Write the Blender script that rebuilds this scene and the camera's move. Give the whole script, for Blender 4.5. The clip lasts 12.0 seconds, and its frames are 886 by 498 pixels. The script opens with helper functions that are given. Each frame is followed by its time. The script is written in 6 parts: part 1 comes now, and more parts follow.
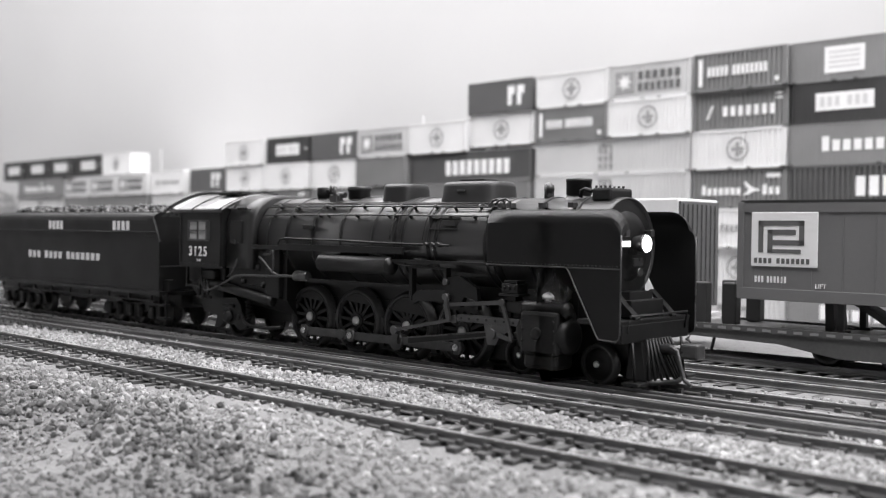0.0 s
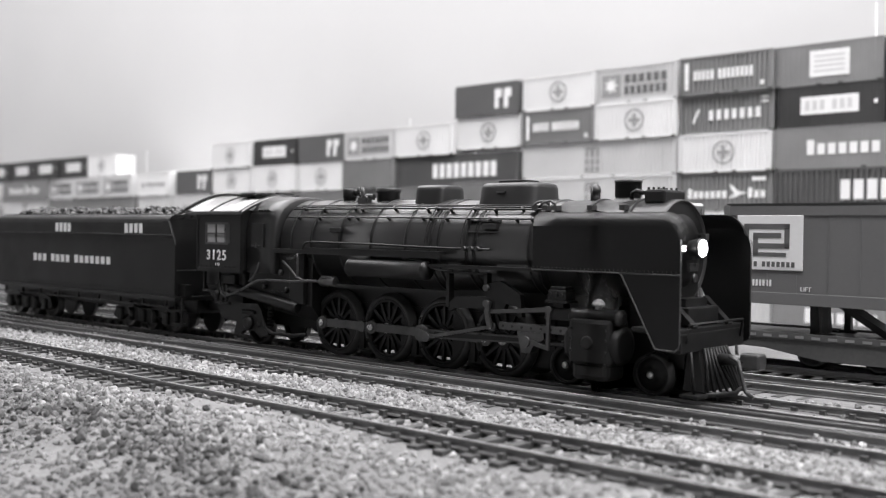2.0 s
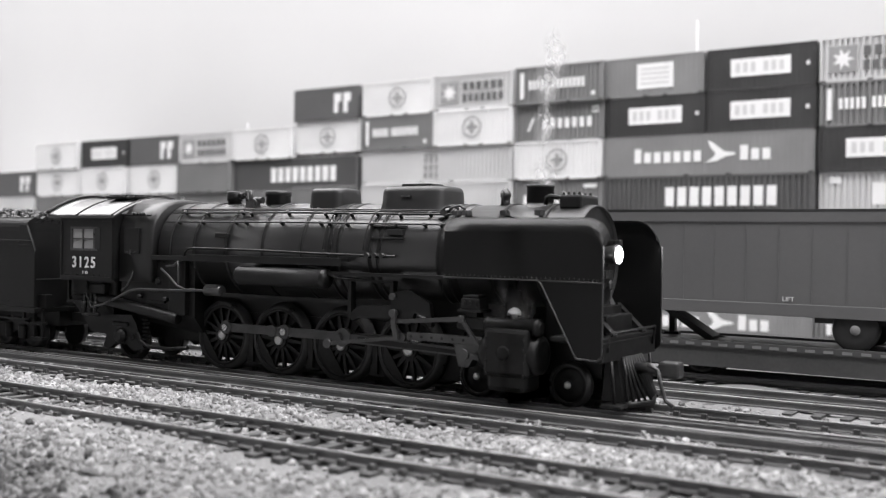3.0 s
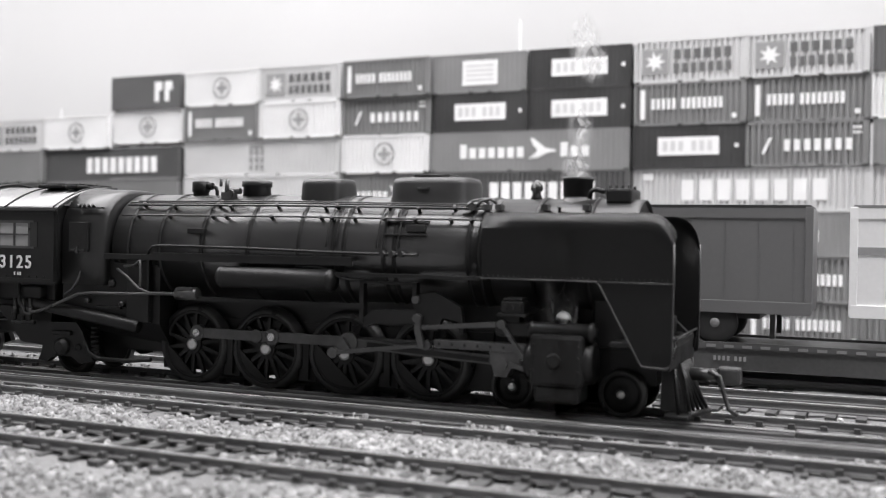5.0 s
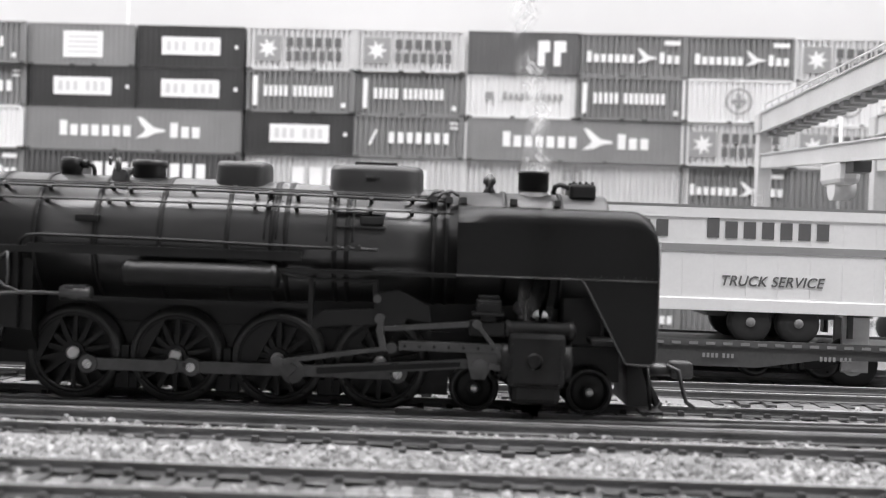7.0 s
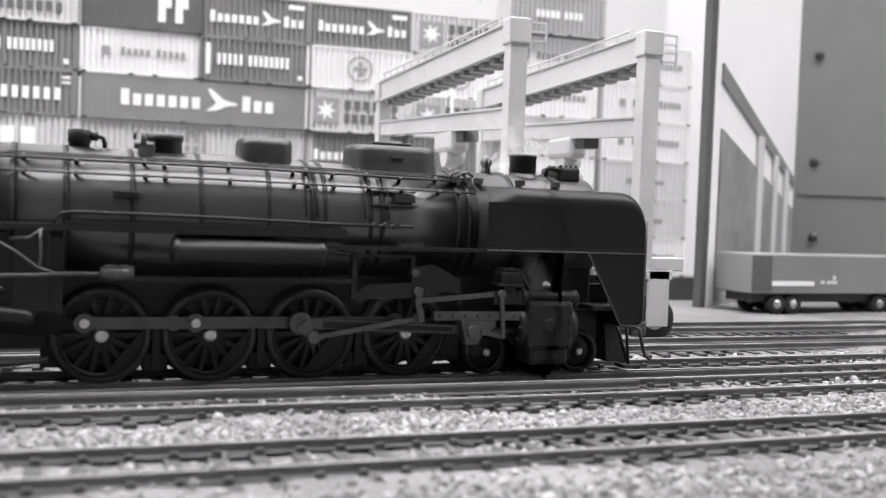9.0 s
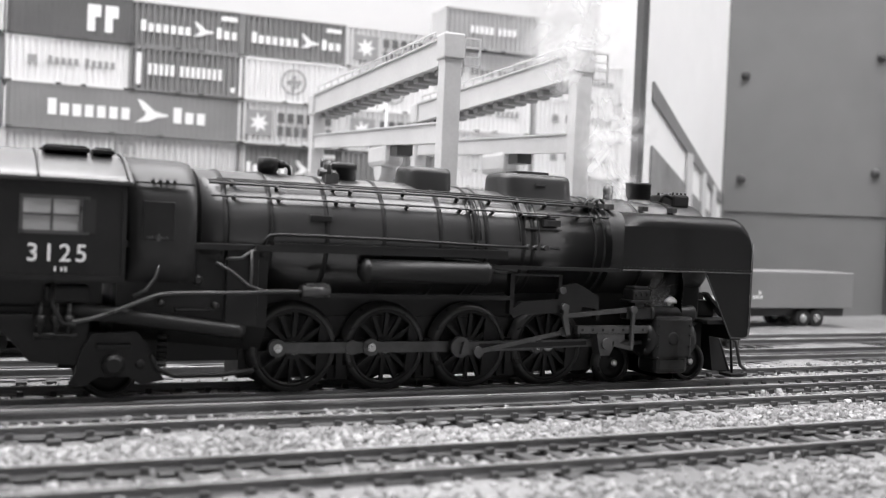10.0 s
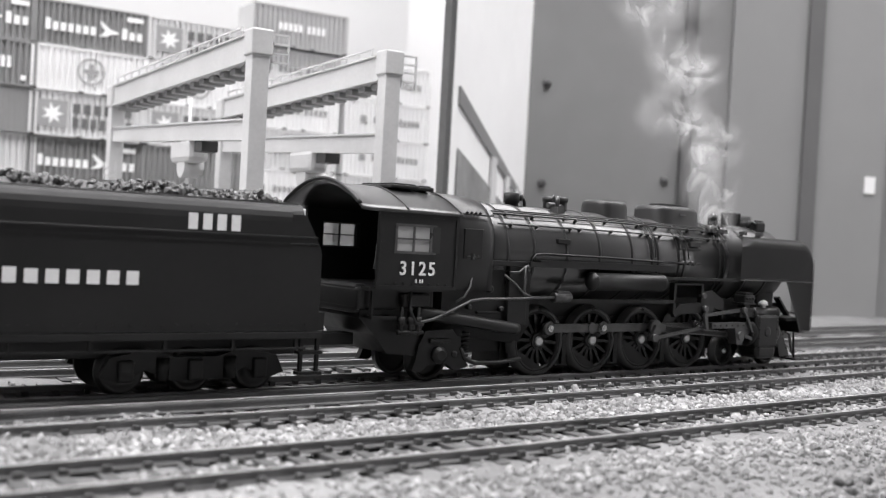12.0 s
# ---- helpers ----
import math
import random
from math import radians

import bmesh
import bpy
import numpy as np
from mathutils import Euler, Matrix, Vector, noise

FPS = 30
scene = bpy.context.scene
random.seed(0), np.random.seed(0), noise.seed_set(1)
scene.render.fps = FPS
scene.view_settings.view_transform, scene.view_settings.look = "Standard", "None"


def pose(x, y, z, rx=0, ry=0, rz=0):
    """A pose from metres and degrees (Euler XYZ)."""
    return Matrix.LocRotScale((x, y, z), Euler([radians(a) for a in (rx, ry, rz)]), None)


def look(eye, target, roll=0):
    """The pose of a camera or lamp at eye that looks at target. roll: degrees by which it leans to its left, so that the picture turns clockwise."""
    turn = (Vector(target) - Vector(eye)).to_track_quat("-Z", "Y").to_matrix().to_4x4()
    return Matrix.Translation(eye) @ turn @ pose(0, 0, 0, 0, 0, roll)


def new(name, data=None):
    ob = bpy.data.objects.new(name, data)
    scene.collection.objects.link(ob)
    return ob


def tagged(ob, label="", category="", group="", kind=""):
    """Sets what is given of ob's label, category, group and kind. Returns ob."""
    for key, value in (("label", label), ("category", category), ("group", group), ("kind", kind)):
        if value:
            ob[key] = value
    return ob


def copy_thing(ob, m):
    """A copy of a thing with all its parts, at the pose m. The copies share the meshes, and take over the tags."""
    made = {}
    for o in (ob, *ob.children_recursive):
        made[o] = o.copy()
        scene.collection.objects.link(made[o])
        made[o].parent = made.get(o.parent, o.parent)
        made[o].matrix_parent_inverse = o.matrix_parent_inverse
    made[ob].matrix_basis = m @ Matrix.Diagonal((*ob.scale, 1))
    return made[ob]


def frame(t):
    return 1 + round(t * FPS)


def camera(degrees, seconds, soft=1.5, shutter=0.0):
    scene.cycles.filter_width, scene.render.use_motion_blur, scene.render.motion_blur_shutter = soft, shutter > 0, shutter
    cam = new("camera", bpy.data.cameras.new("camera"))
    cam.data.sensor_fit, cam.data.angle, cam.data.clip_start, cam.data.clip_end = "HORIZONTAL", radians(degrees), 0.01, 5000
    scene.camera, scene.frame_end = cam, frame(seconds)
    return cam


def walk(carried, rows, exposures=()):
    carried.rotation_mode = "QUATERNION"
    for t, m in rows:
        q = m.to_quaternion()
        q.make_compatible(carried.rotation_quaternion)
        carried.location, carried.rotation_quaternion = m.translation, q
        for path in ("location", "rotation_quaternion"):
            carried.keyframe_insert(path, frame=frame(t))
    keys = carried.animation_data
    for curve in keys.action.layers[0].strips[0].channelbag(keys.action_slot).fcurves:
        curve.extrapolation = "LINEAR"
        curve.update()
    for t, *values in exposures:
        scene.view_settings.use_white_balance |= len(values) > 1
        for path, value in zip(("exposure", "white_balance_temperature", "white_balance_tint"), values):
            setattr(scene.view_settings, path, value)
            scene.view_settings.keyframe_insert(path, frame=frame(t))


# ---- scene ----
cam = camera(47.0, 12.0, soft=1.2)
cam.data.dof.use_dof, cam.data.dof.focus_distance, cam.data.dof.aperture_fstop = True, 0.29, 22
EYE = Vector((0, 0, 0.0445))


def aim(yaw, pitch, roll):
    a, b = radians(yaw), radians(pitch)
    way = Vector((math.sin(a) * math.cos(b), math.cos(a) * math.cos(b), math.sin(b)))
    return look(EYE, EYE + way, roll)


# seconds, turn to the right, tilt up, lean
PATH = [
    (0.0, -43.82, -0.86, 0.62), (0.5, -43.83, -0.76, 0.63), (1.0, -43.86, -0.76, 0.63), (1.5, -43.87, -0.77, 0.66),
    (2.0, -43.08, -0.70, 0.7), (2.5, -38.78, -0.35, 0.68), (2.7, -36.6, -0.30, 0.7), (4.3, -28.72, -0.57, 0.8),
    (4.5, -27.62, -0.55, 0.8), (5.0, -24.4, -0.53, 0.78), (5.5, -21.18, -0.69, 0.8), (6.0, -16.5, -0.89, 1.4),
    (6.5, -9.2, -0.90, 1.8), (7.0, -2.75, -0.89, 1.76), (7.2, -0.57, -0.89, 1.76), (8.8, 15.9, -2.4, 1.8),
    (9.0, 18.14, -2.25, 2.05), (9.5, 19.83, -1.29, 2.3), (10.0, 21.84, -1.31, 2.4), (10.5, 24.93, -1.31, 2.6),
    (11.0, 27.6, -1.25, 2.8), (11.5, 29.94, -1.15, 3.0), (12.0, 32.63, -0.8, 3.1),
]
walk(cam, [(t, aim(a, b, c)) for t, a, b, c in PATH], exposures=[(0, -0.05, 6500, 13), (2.5, -0.08, 6500, 13), (5, 0.0, 6500, 13), (7, 0.08, 6500, 13), (9.5, 0.18, 6500, 13), (12, 0.18, 6500, 13)])

# a closed room, lit by a tube light under its ceiling and an added front fill
world = bpy.data.worlds.new("world")
scene.world = world
world.use_nodes = True
world.node_tree.nodes["Background"].inputs[0].default_value = (0.5, 0.5, 0.5, 1)
world.node_tree.nodes["Background"].inputs[1].default_value = 0.5


def area(name, eye, target, sx, sy, watts):
    l = bpy.data.lights.new(name, "AREA")
    l.shape, l.size, l.size_y, l.energy = "RECTANGLE", sx, sy, watts
    ob = new(name, l)
    ob.matrix_world = look(eye, target)
    return ob


# unseen fill lamp, added to brighten faces turned to the camera
area("front_fill_light", (0.25, -0.12, 1.15), (0.25, 0.05, 0), 2.6, 0.25, 20)
area("tube_light_over_backdrop", (0.0, 0.48, 1.1), (0.0, 0.49, 0), 4.0, 0.9, 66)

# ------------------------------------------------------------------ materials


def mat(name, g, rough=0.5, metal=0.0, vary=0.15, scale=60.0, bump=0.0, fine=900.0, emit=0.0, coat=0.0, coat_rough=0.15, island=0.0):
    m = bpy.data.materials.new(name)
    m.use_nodes = True
    nt = m.node_tree
    b = nt.nodes["Principled BSDF"]
    tc = nt.nodes.new("ShaderNodeTexCoord")
    n1, n2 = nt.nodes.new("ShaderNodeTexNoise"), nt.nodes.new("ShaderNodeTexNoise")
    for n, s in ((n1, scale), (n2, fine)):
        nt.links.new(tc.outputs["Object"], n.inputs["Vector"])
        n.inputs["Scale"].default_value = s
        n.inputs["Detail"].default_value = 5
    mix = nt.nodes.new("ShaderNodeMath")
    mix.operation = "MULTIPLY_ADD"
    nt.links.new(n2.outputs["Fac"], mix.inputs[0])
    mix.inputs[1].default_value = 0.45
    nt.links.new(n1.outputs["Fac"], mix.inputs[2])
    ramp = nt.nodes.new("ShaderNodeMapRange")
    ramp.inputs["From Min"].default_value, ramp.inputs["From Max"].default_value = 0.42, 1.02
    ramp.inputs["To Min"].default_value, ramp.inputs["To Max"].default_value = g * (1 - vary), g * (1 + vary)
    nt.links.new(mix.outputs[0], ramp.inputs["Value"])
    col = ramp.outputs[0]
    if island:
        ge = nt.nodes.new("ShaderNodeNewGeometry")
        mr = nt.nodes.new("ShaderNodeMapRange")
        mr.inputs["To Min"].default_value, mr.inputs["To Max"].default_value = 1 - island, 1 + island
        nt.links.new(ge.outputs["Random Per Island"], mr.inputs["Value"])
        mu = nt.nodes.new("ShaderNodeMath")
        mu.operation = "MULTIPLY"
        nt.links.new(col, mu.inputs[0])
        nt.links.new(mr.outputs[0], mu.inputs[1])
        col = mu.outputs[0]
    nt.links.new(col, b.inputs["Base Color"])
    rr = nt.nodes.new("ShaderNodeMapRange")
    rr.inputs["From Min"].default_value, rr.inputs["From Max"].default_value = 0.3, 0.7
    rr.inputs["To Min"].default_value, rr.inputs["To Max"].default_value = max(0.03, rough - 0.1), min(1, rough + 0.1)
    nt.links.new(n1.outputs["Fac"], rr.inputs["Value"])
    nt.links.new(rr.outputs[0], b.inputs["Roughness"])
    b.inputs["Metallic"].default_value = metal
    b.inputs["Coat Weight"].default_value = coat
    b.inputs["Coat Roughness"].default_value = coat_rough
    if bump:
        bp = nt.nodes.new("ShaderNodeBump")
        bp.inputs["Strength"].default_value = 0.6
        bp.inputs["Distance"].default_value = bump
        nt.links.new(n2.outputs["Fac"], bp.inputs["Height"])
        nt.links.new(bp.outputs[0], b.inputs["Normal"])
    if emit:
        b.inputs["Emission Color"].default_value = (1, 1, 1, 1)
        b.inputs["Emission Strength"].default_value = emit
    return m


M_BLACK = mat("black_loco_paint", 0.009, 0.42, vary=0.35, scale=120, bump=0.00003)
M_BLACK.node_tree.nodes["Principled BSDF"].inputs["Specular IOR Level"].default_value = 0.34
M_BOILER = mat("black_boiler_paint", 0.010, 0.4, vary=0.25, scale=40, coat=1.0, coat_rough=0.24)
M_BOILER.node_tree.nodes["Principled BSDF"].inputs["Coat IOR"].default_value = 1.58
M_JACKET = mat("dark_deflector_paint", 0.011, 0.42, vary=0.2, scale=60, coat=0.15, coat_rough=0.25)
M_TENDER = mat("dark_tender_paint", 0.010, 0.5, vary=0.25, scale=50, fine=500)
M_TENDER.node_tree.nodes["Principled BSDF"].inputs["Specular IOR Level"].default_value = 0.3
M_SCENIC = mat("pale_scenic_board", 0.84, 0.8, vary=0.04, scale=12, fine=60)
M_STEEL = mat("dark_machined_steel", 0.085, 0.36, 0.6, vary=0.3, scale=200)
M_BRIGHT = mat("bright_nickel", 0.55, 0.3, 0.8, vary=0.2, scale=200)
M_TYRE = mat("blackened_tyre", 0.05, 0.35, 0.5, vary=0.3, scale=300)
M_COAL = mat("coal", 0.03, 0.3, vary=0.5, scale=300, fine=2000, bump=0.0002, island=0.4)
M_LETTER = mat("cream_lettering", 0.72, 0.6, vary=0.1)
M_LAMP = mat("lit_headlight_lens", 0.9, 0.2, emit=14.0)
M_PANE = mat("lit_number_glass", 0.9, 0.3, emit=3.0)
M_RUBBER = mat("black_rubber", 0.02, 0.7, vary=0.3, scale=200)
M_RAIL = mat("weathered_rail", 0.15, 0.45, 0.35, vary=0.35, scale=80, fine=1500)
M_RAILTOP = mat("polished_rail_head", 0.32, 0.35, 0.7, vary=0.3, scale=60, fine=800)
M_TIE = mat("dark_tie", 0.055, 0.75, vary=0.45, scale=300, fine=3000, bump=0.0001)
M_STONE = mat("pale_ballast_stone", 0.275, 0.9, vary=0.35, scale=18, fine=600, island=0.4)
M_VERGE = mat("grey_verge_stone", 0.19, 0.95, vary=0.6, scale=14, fine=600, island=0.25)
M_GROUND = mat("fine_pale_gravel", 0.165, 0.95, vary=0.5, scale=22, fine=900, bump=0.0009)
M_YARD = mat("grey_yard_ground", 0.22, 0.9, vary=0.25, scale=30, fine=500, bump=0.0003)
M_WEED = mat("dark_ground_foam", 0.10, 0.95, vary=0.5, scale=200, fine=1500, island=0.5)
M_WHITE = mat("white_painted_plastic", 0.80, 0.5, vary=0.06, scale=30)
M_LIGHT = mat("light_grey_plastic", 0.62, 0.5, vary=0.08, scale=30)
M_HAZE = mat("pale_grey_plastic", 0.40, 0.5, vary=0.08, scale=30)
M_MID = mat("mid_grey_plastic", 0.22, 0.5, vary=0.12, scale=30)
M_DARK = mat("dark_grey_plastic", 0.105, 0.5, vary=0.15, scale=30)
M_SILL = mat("worn_dark_car_paint", 0.075, 0.5, vary=0.3, scale=40)
M_DEEP = mat("deep_dark_plastic", 0.04, 0.45, vary=0.2, scale=30)
M_PRINTW = mat("white_print", 0.85, 0.6, vary=0.05)
M_PRINTD = mat("dark_print", 0.12, 0.6, vary=0.1)
M_PRINTM = mat("grey_print", 0.3, 0.6, vary=0.1)
M_TRAILER = mat("grey_green_trailer_paint", 0.15, 0.45, vary=0.08, scale=20)
M_ALU = mat("pale_trailer_panel", 0.86, 0.45, vary=0.06, scale=20)
M_GANTRY = mat("pale_crane_paint", 0.53, 0.5, vary=0.12, scale=60)
M_SKY = mat("hazy_sky_board", 0.66, 0.9, vary=0.03, scale=2.5, fine=9)
M_TREES = mat("pale_printed_trees", 0.42, 0.95, vary=0.25, scale=30, fine=120, island=0.2)
M_DOOR = mat("grey_painted_board", 0.215, 0.6, vary=0.12, scale=3, fine=40)
M_DOORL = mat("pale_painted_board", 0.25, 0.6, vary=0.08, scale=3, fine=40)
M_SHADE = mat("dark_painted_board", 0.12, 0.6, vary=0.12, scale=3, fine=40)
M_STAIN = mat("dark_iron", 0.07, 0.6, vary=0.4, scale=30)
M_WALL = mat("white_room_paint", 0.7, 0.9, vary=0.04, scale=2, fine=60)
M_PHOTO = mat("printed_brick_photo", 0.24, 0.8, vary=0.5, scale=22, fine=90)


def glass(name, rough, alpha):
    m = bpy.data.materials.new(name)
    m.use_nodes = True
    b = m.node_tree.nodes["Principled BSDF"]
    b.inputs["Base Color"].default_value = (0.6, 0.6, 0.6, 1)
    b.inputs["Roughness"].default_value = rough
    b.inputs["Alpha"].default_value = alpha
    return m


M_GLASS = glass("dusty_glass", 0.15, 0.45)


def smoke_material(name, scale, most):
    m = bpy.data.materials.new(name)
    m.use_nodes = True
    nt = m.node_tree
    nt.nodes.remove(nt.nodes["Principled BSDF"])
    dif, tra, clear = nt.nodes.new("ShaderNodeBsdfDiffuse"), nt.nodes.new("ShaderNodeBsdfTranslucent"), nt.nodes.new("ShaderNodeBsdfTransparent")
    half, mix = nt.nodes.new("ShaderNodeMixShader"), nt.nodes.new("ShaderNodeMixShader")
    for q in (dif, tra):
        q.inputs["Color"].default_value = (0.95, 0.95, 0.95, 1)
    nt.links.new(dif.outputs[0], half.inputs[1])
    nt.links.new(tra.outputs[0], half.inputs[2])
    nt.links.new(clear.outputs[0], mix.inputs[1])
    nt.links.new(half.outputs[0], mix.inputs[2])
    nt.links.new(mix.outputs[0], nt.nodes["Material Output"].inputs["Surface"])
    tc, n, mr = nt.nodes.new("ShaderNodeTexCoord"), nt.nodes.new("ShaderNodeTexNoise"), nt.nodes.new("ShaderNodeMapRange")
    n.inputs["Scale"].default_value = scale
    n.inputs["Detail"].default_value = 3
    n.inputs["Distortion"].default_value = 1.8
    nt.links.new(tc.outputs["Object"], n.inputs["Vector"])
    mr.inputs["From Min"].default_value, mr.inputs["From Max"].default_value = 0.38, 0.68
    mr.inputs["To Min"].default_value, mr.inputs["To Max"].default_value = 0.06, 1.0
    nt.links.new(n.outputs["Fac"], mr.inputs["Value"])
    # thick in the heart of the wisp, thinning out to nothing at its rim
    mp, ln, rim, mu = nt.nodes.new("ShaderNodeMapping"), nt.nodes.new("ShaderNodeVectorMath"), nt.nodes.new("ShaderNodeMapRange"), nt.nodes.new("ShaderNodeMath")
    mp.inputs["Location"].default_value = (-1, 0, -1)
    mp.inputs["Scale"].default_value = (2, 0, 2)
    nt.links.new(tc.outputs["Generated"], mp.inputs["Vector"])
    nt.links.new(mp.outputs[0], ln.inputs[0])
    ln.operation = "LENGTH"
    rim.interpolation_type = "SMOOTHSTEP"
    rim.inputs["From Min"].default_value, rim.inputs["From Max"].default_value = 0.78, 0.1
    rim.inputs["To Min"].default_value, rim.inputs["To Max"].default_value = 0.0, most
    nt.links.new(ln.outputs["Value"], rim.inputs["Value"])
    mu.operation = "MULTIPLY"
    nt.links.new(mr.outputs[0], mu.inputs[0])
    nt.links.new(rim.outputs[0], mu.inputs[1])
    nt.links.new(mu.outputs[0], mix.inputs[0])
    return m


M_SMOKE = smoke_material("pale_smoke", 60, 0.62)
M_PLUME = smoke_material("dense_pale_smoke", 200, 0.95)

# ------------------------------------------------------------------ mesh helpers, in millimetres


def bx(bm, x0, x1, y0, y1, z0, z1, bevel=0.0):
    r = bmesh.ops.create_cube(bm, size=1)
    for v in r["verts"]:
        v.co = ((x0 + x1) / 2 + v.co.x * (x1 - x0), (y0 + y1) / 2 + v.co.y * (y1 - y0), (z0 + z1) / 2 + v.co.z * (z1 - z0))
    if bevel:
        es = list({e for v in r["verts"] for e in v.link_edges})
        bmesh.ops.bevel(bm, geom=es, offset=bevel, segments=2, affect="EDGES", profile=0.5)


def cyl(bm, p0, p1, r0, r1=None, n=20, caps=True):
    r1 = r0 if r1 is None else r1
    p0, p1 = Vector(p0), Vector(p1)
    d = (p1 - p0).normalized()
    a = d.orthogonal().normalized()
    b = d.cross(a)
    ra, rb = [], []
    for i in range(n):
        t = 2 * math.pi * i / n
        o = a * math.cos(t) + b * math.sin(t)
        ra.append(bm.verts.new(p0 + o * r0))
        rb.append(bm.verts.new(p1 + o * r1))
    for i in range(n):
        bm.faces.new((ra[i], ra[(i + 1) % n], rb[(i + 1) % n], rb[i])).smooth = True
    if caps:
        bm.faces.new(ra[::-1])
        bm.faces.new(rb)


def tube(bm, pts, r, n=7):
    pts = [Vector(p) for p in pts]
    rings = []
    for i, p in enumerate(pts):
        d = (pts[min(i + 1, len(pts) - 1)] - pts[max(i - 1, 0)]).normalized()
        a = d.cross(Vector((0.13, 0.2, 0.97))).normalized()
        b = d.cross(a)
        rings.append([bm.verts.new(p + (a * math.cos(2 * math.pi * k / n) + b * math.sin(2 * math.pi * k / n)) * r) for k in range(n)])
    for q, w in zip(rings, rings[1:]):
        for k in range(n):
            bm.faces.new((q[k], q[(k + 1) % n], w[(k + 1) % n], w[k])).smooth = True
    bm.faces.new(rings[0][::-1])
    bm.faces.new(rings[-1])


def loft(bm, rings, smooth=True, caps=True, closed=True):
    vs = [[bm.verts.new(p) for p in r] for r in rings]
    n = len(vs[0])
    for q, w in zip(vs, vs[1:]):
        for k in range(n if closed else n - 1):
            bm.faces.new((q[k], q[(k + 1) % n], w[(k + 1) % n], w[k])).smooth = smooth
    if caps:
        bm.faces.new(vs[0][::-1])
        bm.faces.new(vs[-1])


def prism(bm, poly, y0, y1):
    """a plate: a polygon of (x, z) with its thickness along y"""
    loft(bm, [[(x, y0, z) for x, z in poly], [(x, y1, z) for x, z in poly]], smooth=False)


def lathe(bm, centre, axis, prof, n=24):
    """prof: (distance along the axis, radius)"""
    c, d = Vector(centre), Vector(axis).normalized()
    a = d.orthogonal().normalized()
    b = d.cross(a)
    loft(bm, [[c + d * h + (a * math.cos(2 * math.pi * k / n) + b * math.sin(2 * math.pi * k / n)) * r for k in range(n)] for h, r in prof])


def part(name, bm, material, parent=None, label="", scale=0.001):
    me = bpy.data.meshes.new(name)
    if bm.faces:
        bmesh.ops.recalc_face_normals(bm, faces=bm.faces)
    for v in bm.verts:
        v.co = v.co * scale
    bm.to_mesh(me)
    bm.free()
    me.materials.append(material)
    ob = new(name, me)
    if parent:
        ob.parent = parent
    if label:
        ob["label"] = label
    return ob


def shape(name, material, parent, *boxes, bevel=0.0, label=""):
    bm = bmesh.new()
    for b in boxes:
        bx(bm, *b, bevel=bevel)
    return part(name, bm, material, parent, label)


def letters(text, size, material, parent, place, name="lettering", depth=0.12, spacing=1.0, shear=0.0, width=1.0, bold=0.0, label=""):
    """words set in the built-in font, standing in the plane that faces -y; size and place in millimetres"""
    cu = bpy.data.curves.new("words", "FONT")
    cu.body, cu.size, cu.extrude, cu.space_character, cu.shear, cu.offset = text, size, depth, spacing, shear, bold
    tmp = new("words", cu)
    me = bpy.data.meshes.new_from_object(tmp.evaluated_get(bpy.context.evaluated_depsgraph_get()))
    bpy.data.objects.remove(tmp)
    me.transform(Matrix.Scale(0.001, 4) @ pose(0, 0, 0, 90, 0, 0) @ Matrix.Diagonal((width, 1, 1, 1)))
    me.transform(Matrix.Translation([v / 1000 for v in place]))
    me.materials.clear()
    me.materials.append(material)
    ob = new(name, me)
    ob.parent = parent
    if label:
        ob["label"] = label
    return ob


def bars(bm, groups, x, y, z, w, h, gap, small=1.0, depth=0.15):
    """plain bars in place of words: groups of so many marks"""
    for g in groups:
        for i in range(g):
            hh = h if i == 0 else h * small
            bx(bm, x + w * 0.06, x + w * 0.86, y - depth, y, z, z + hh)
            x += w + gap
        x += w * 0.9
    return x


def split(ob, keep=0):
    """makes each loose piece of a part an object of its own"""
    me = ob.data
    bm = bmesh.new()
    bm.from_mesh(me)
    bm.verts.ensure_lookup_table()
    seen, groups = set(), []
    for v in bm.verts:
        if v.index in seen:
            continue
        stack, g = [v], []
        seen.add(v.index)
        while stack:
            q = stack.pop()
            g.append(q.index)
            for e in q.link_edges:
                o = e.other_vert(q)
                if o.index not in seen:
                    seen.add(o.index)
                    stack.append(o)
        groups.append(set(g))
    bm.free()
    name = ob.name.split(".")[0]
    for i, g in enumerate(groups):
        b = bmesh.new()
        b.from_mesh(me)
        b.verts.ensure_lookup_table()
        bmesh.ops.delete(b, geom=[v for v in b.verts if v.index not in g], context="VERTS")
        m2 = bpy.data.meshes.new(name)
        b.to_mesh(m2)
        b.free()
        m2.materials.append(me.materials[0])
        if i == 0:
            first = m2
        else:
            o = new(name, m2)
            o.parent = ob.parent
            o.matrix_basis = ob.matrix_basis
    ob.data = first
    return ob


def thing(name, label, category, group="", kind=""):
    return tagged(new(name), label, category, group, kind)


# ------------------------------------------------------------------ the ground and the tracks

RAIL_Z = 0.0055


def spread(x):
    """the lines draw away from the front edge of the layout, and fall a little, towards the far end"""
    return 1 + 0.1 * max(-0.45, min(0.42, x))


def track_y(x, centre=0.0):
    q = max(x, -0.214)
    return (0.2325 + 0.03 * q + 0.07 * q * q + centre) * spread(x)


def rail_z(x):
    return RAIL_Z - 0.039 * (spread(x) - 1)


def heading(xa, xb):
    return math.degrees(math.atan2(track_y(xb) - track_y(xa), xb - xa))


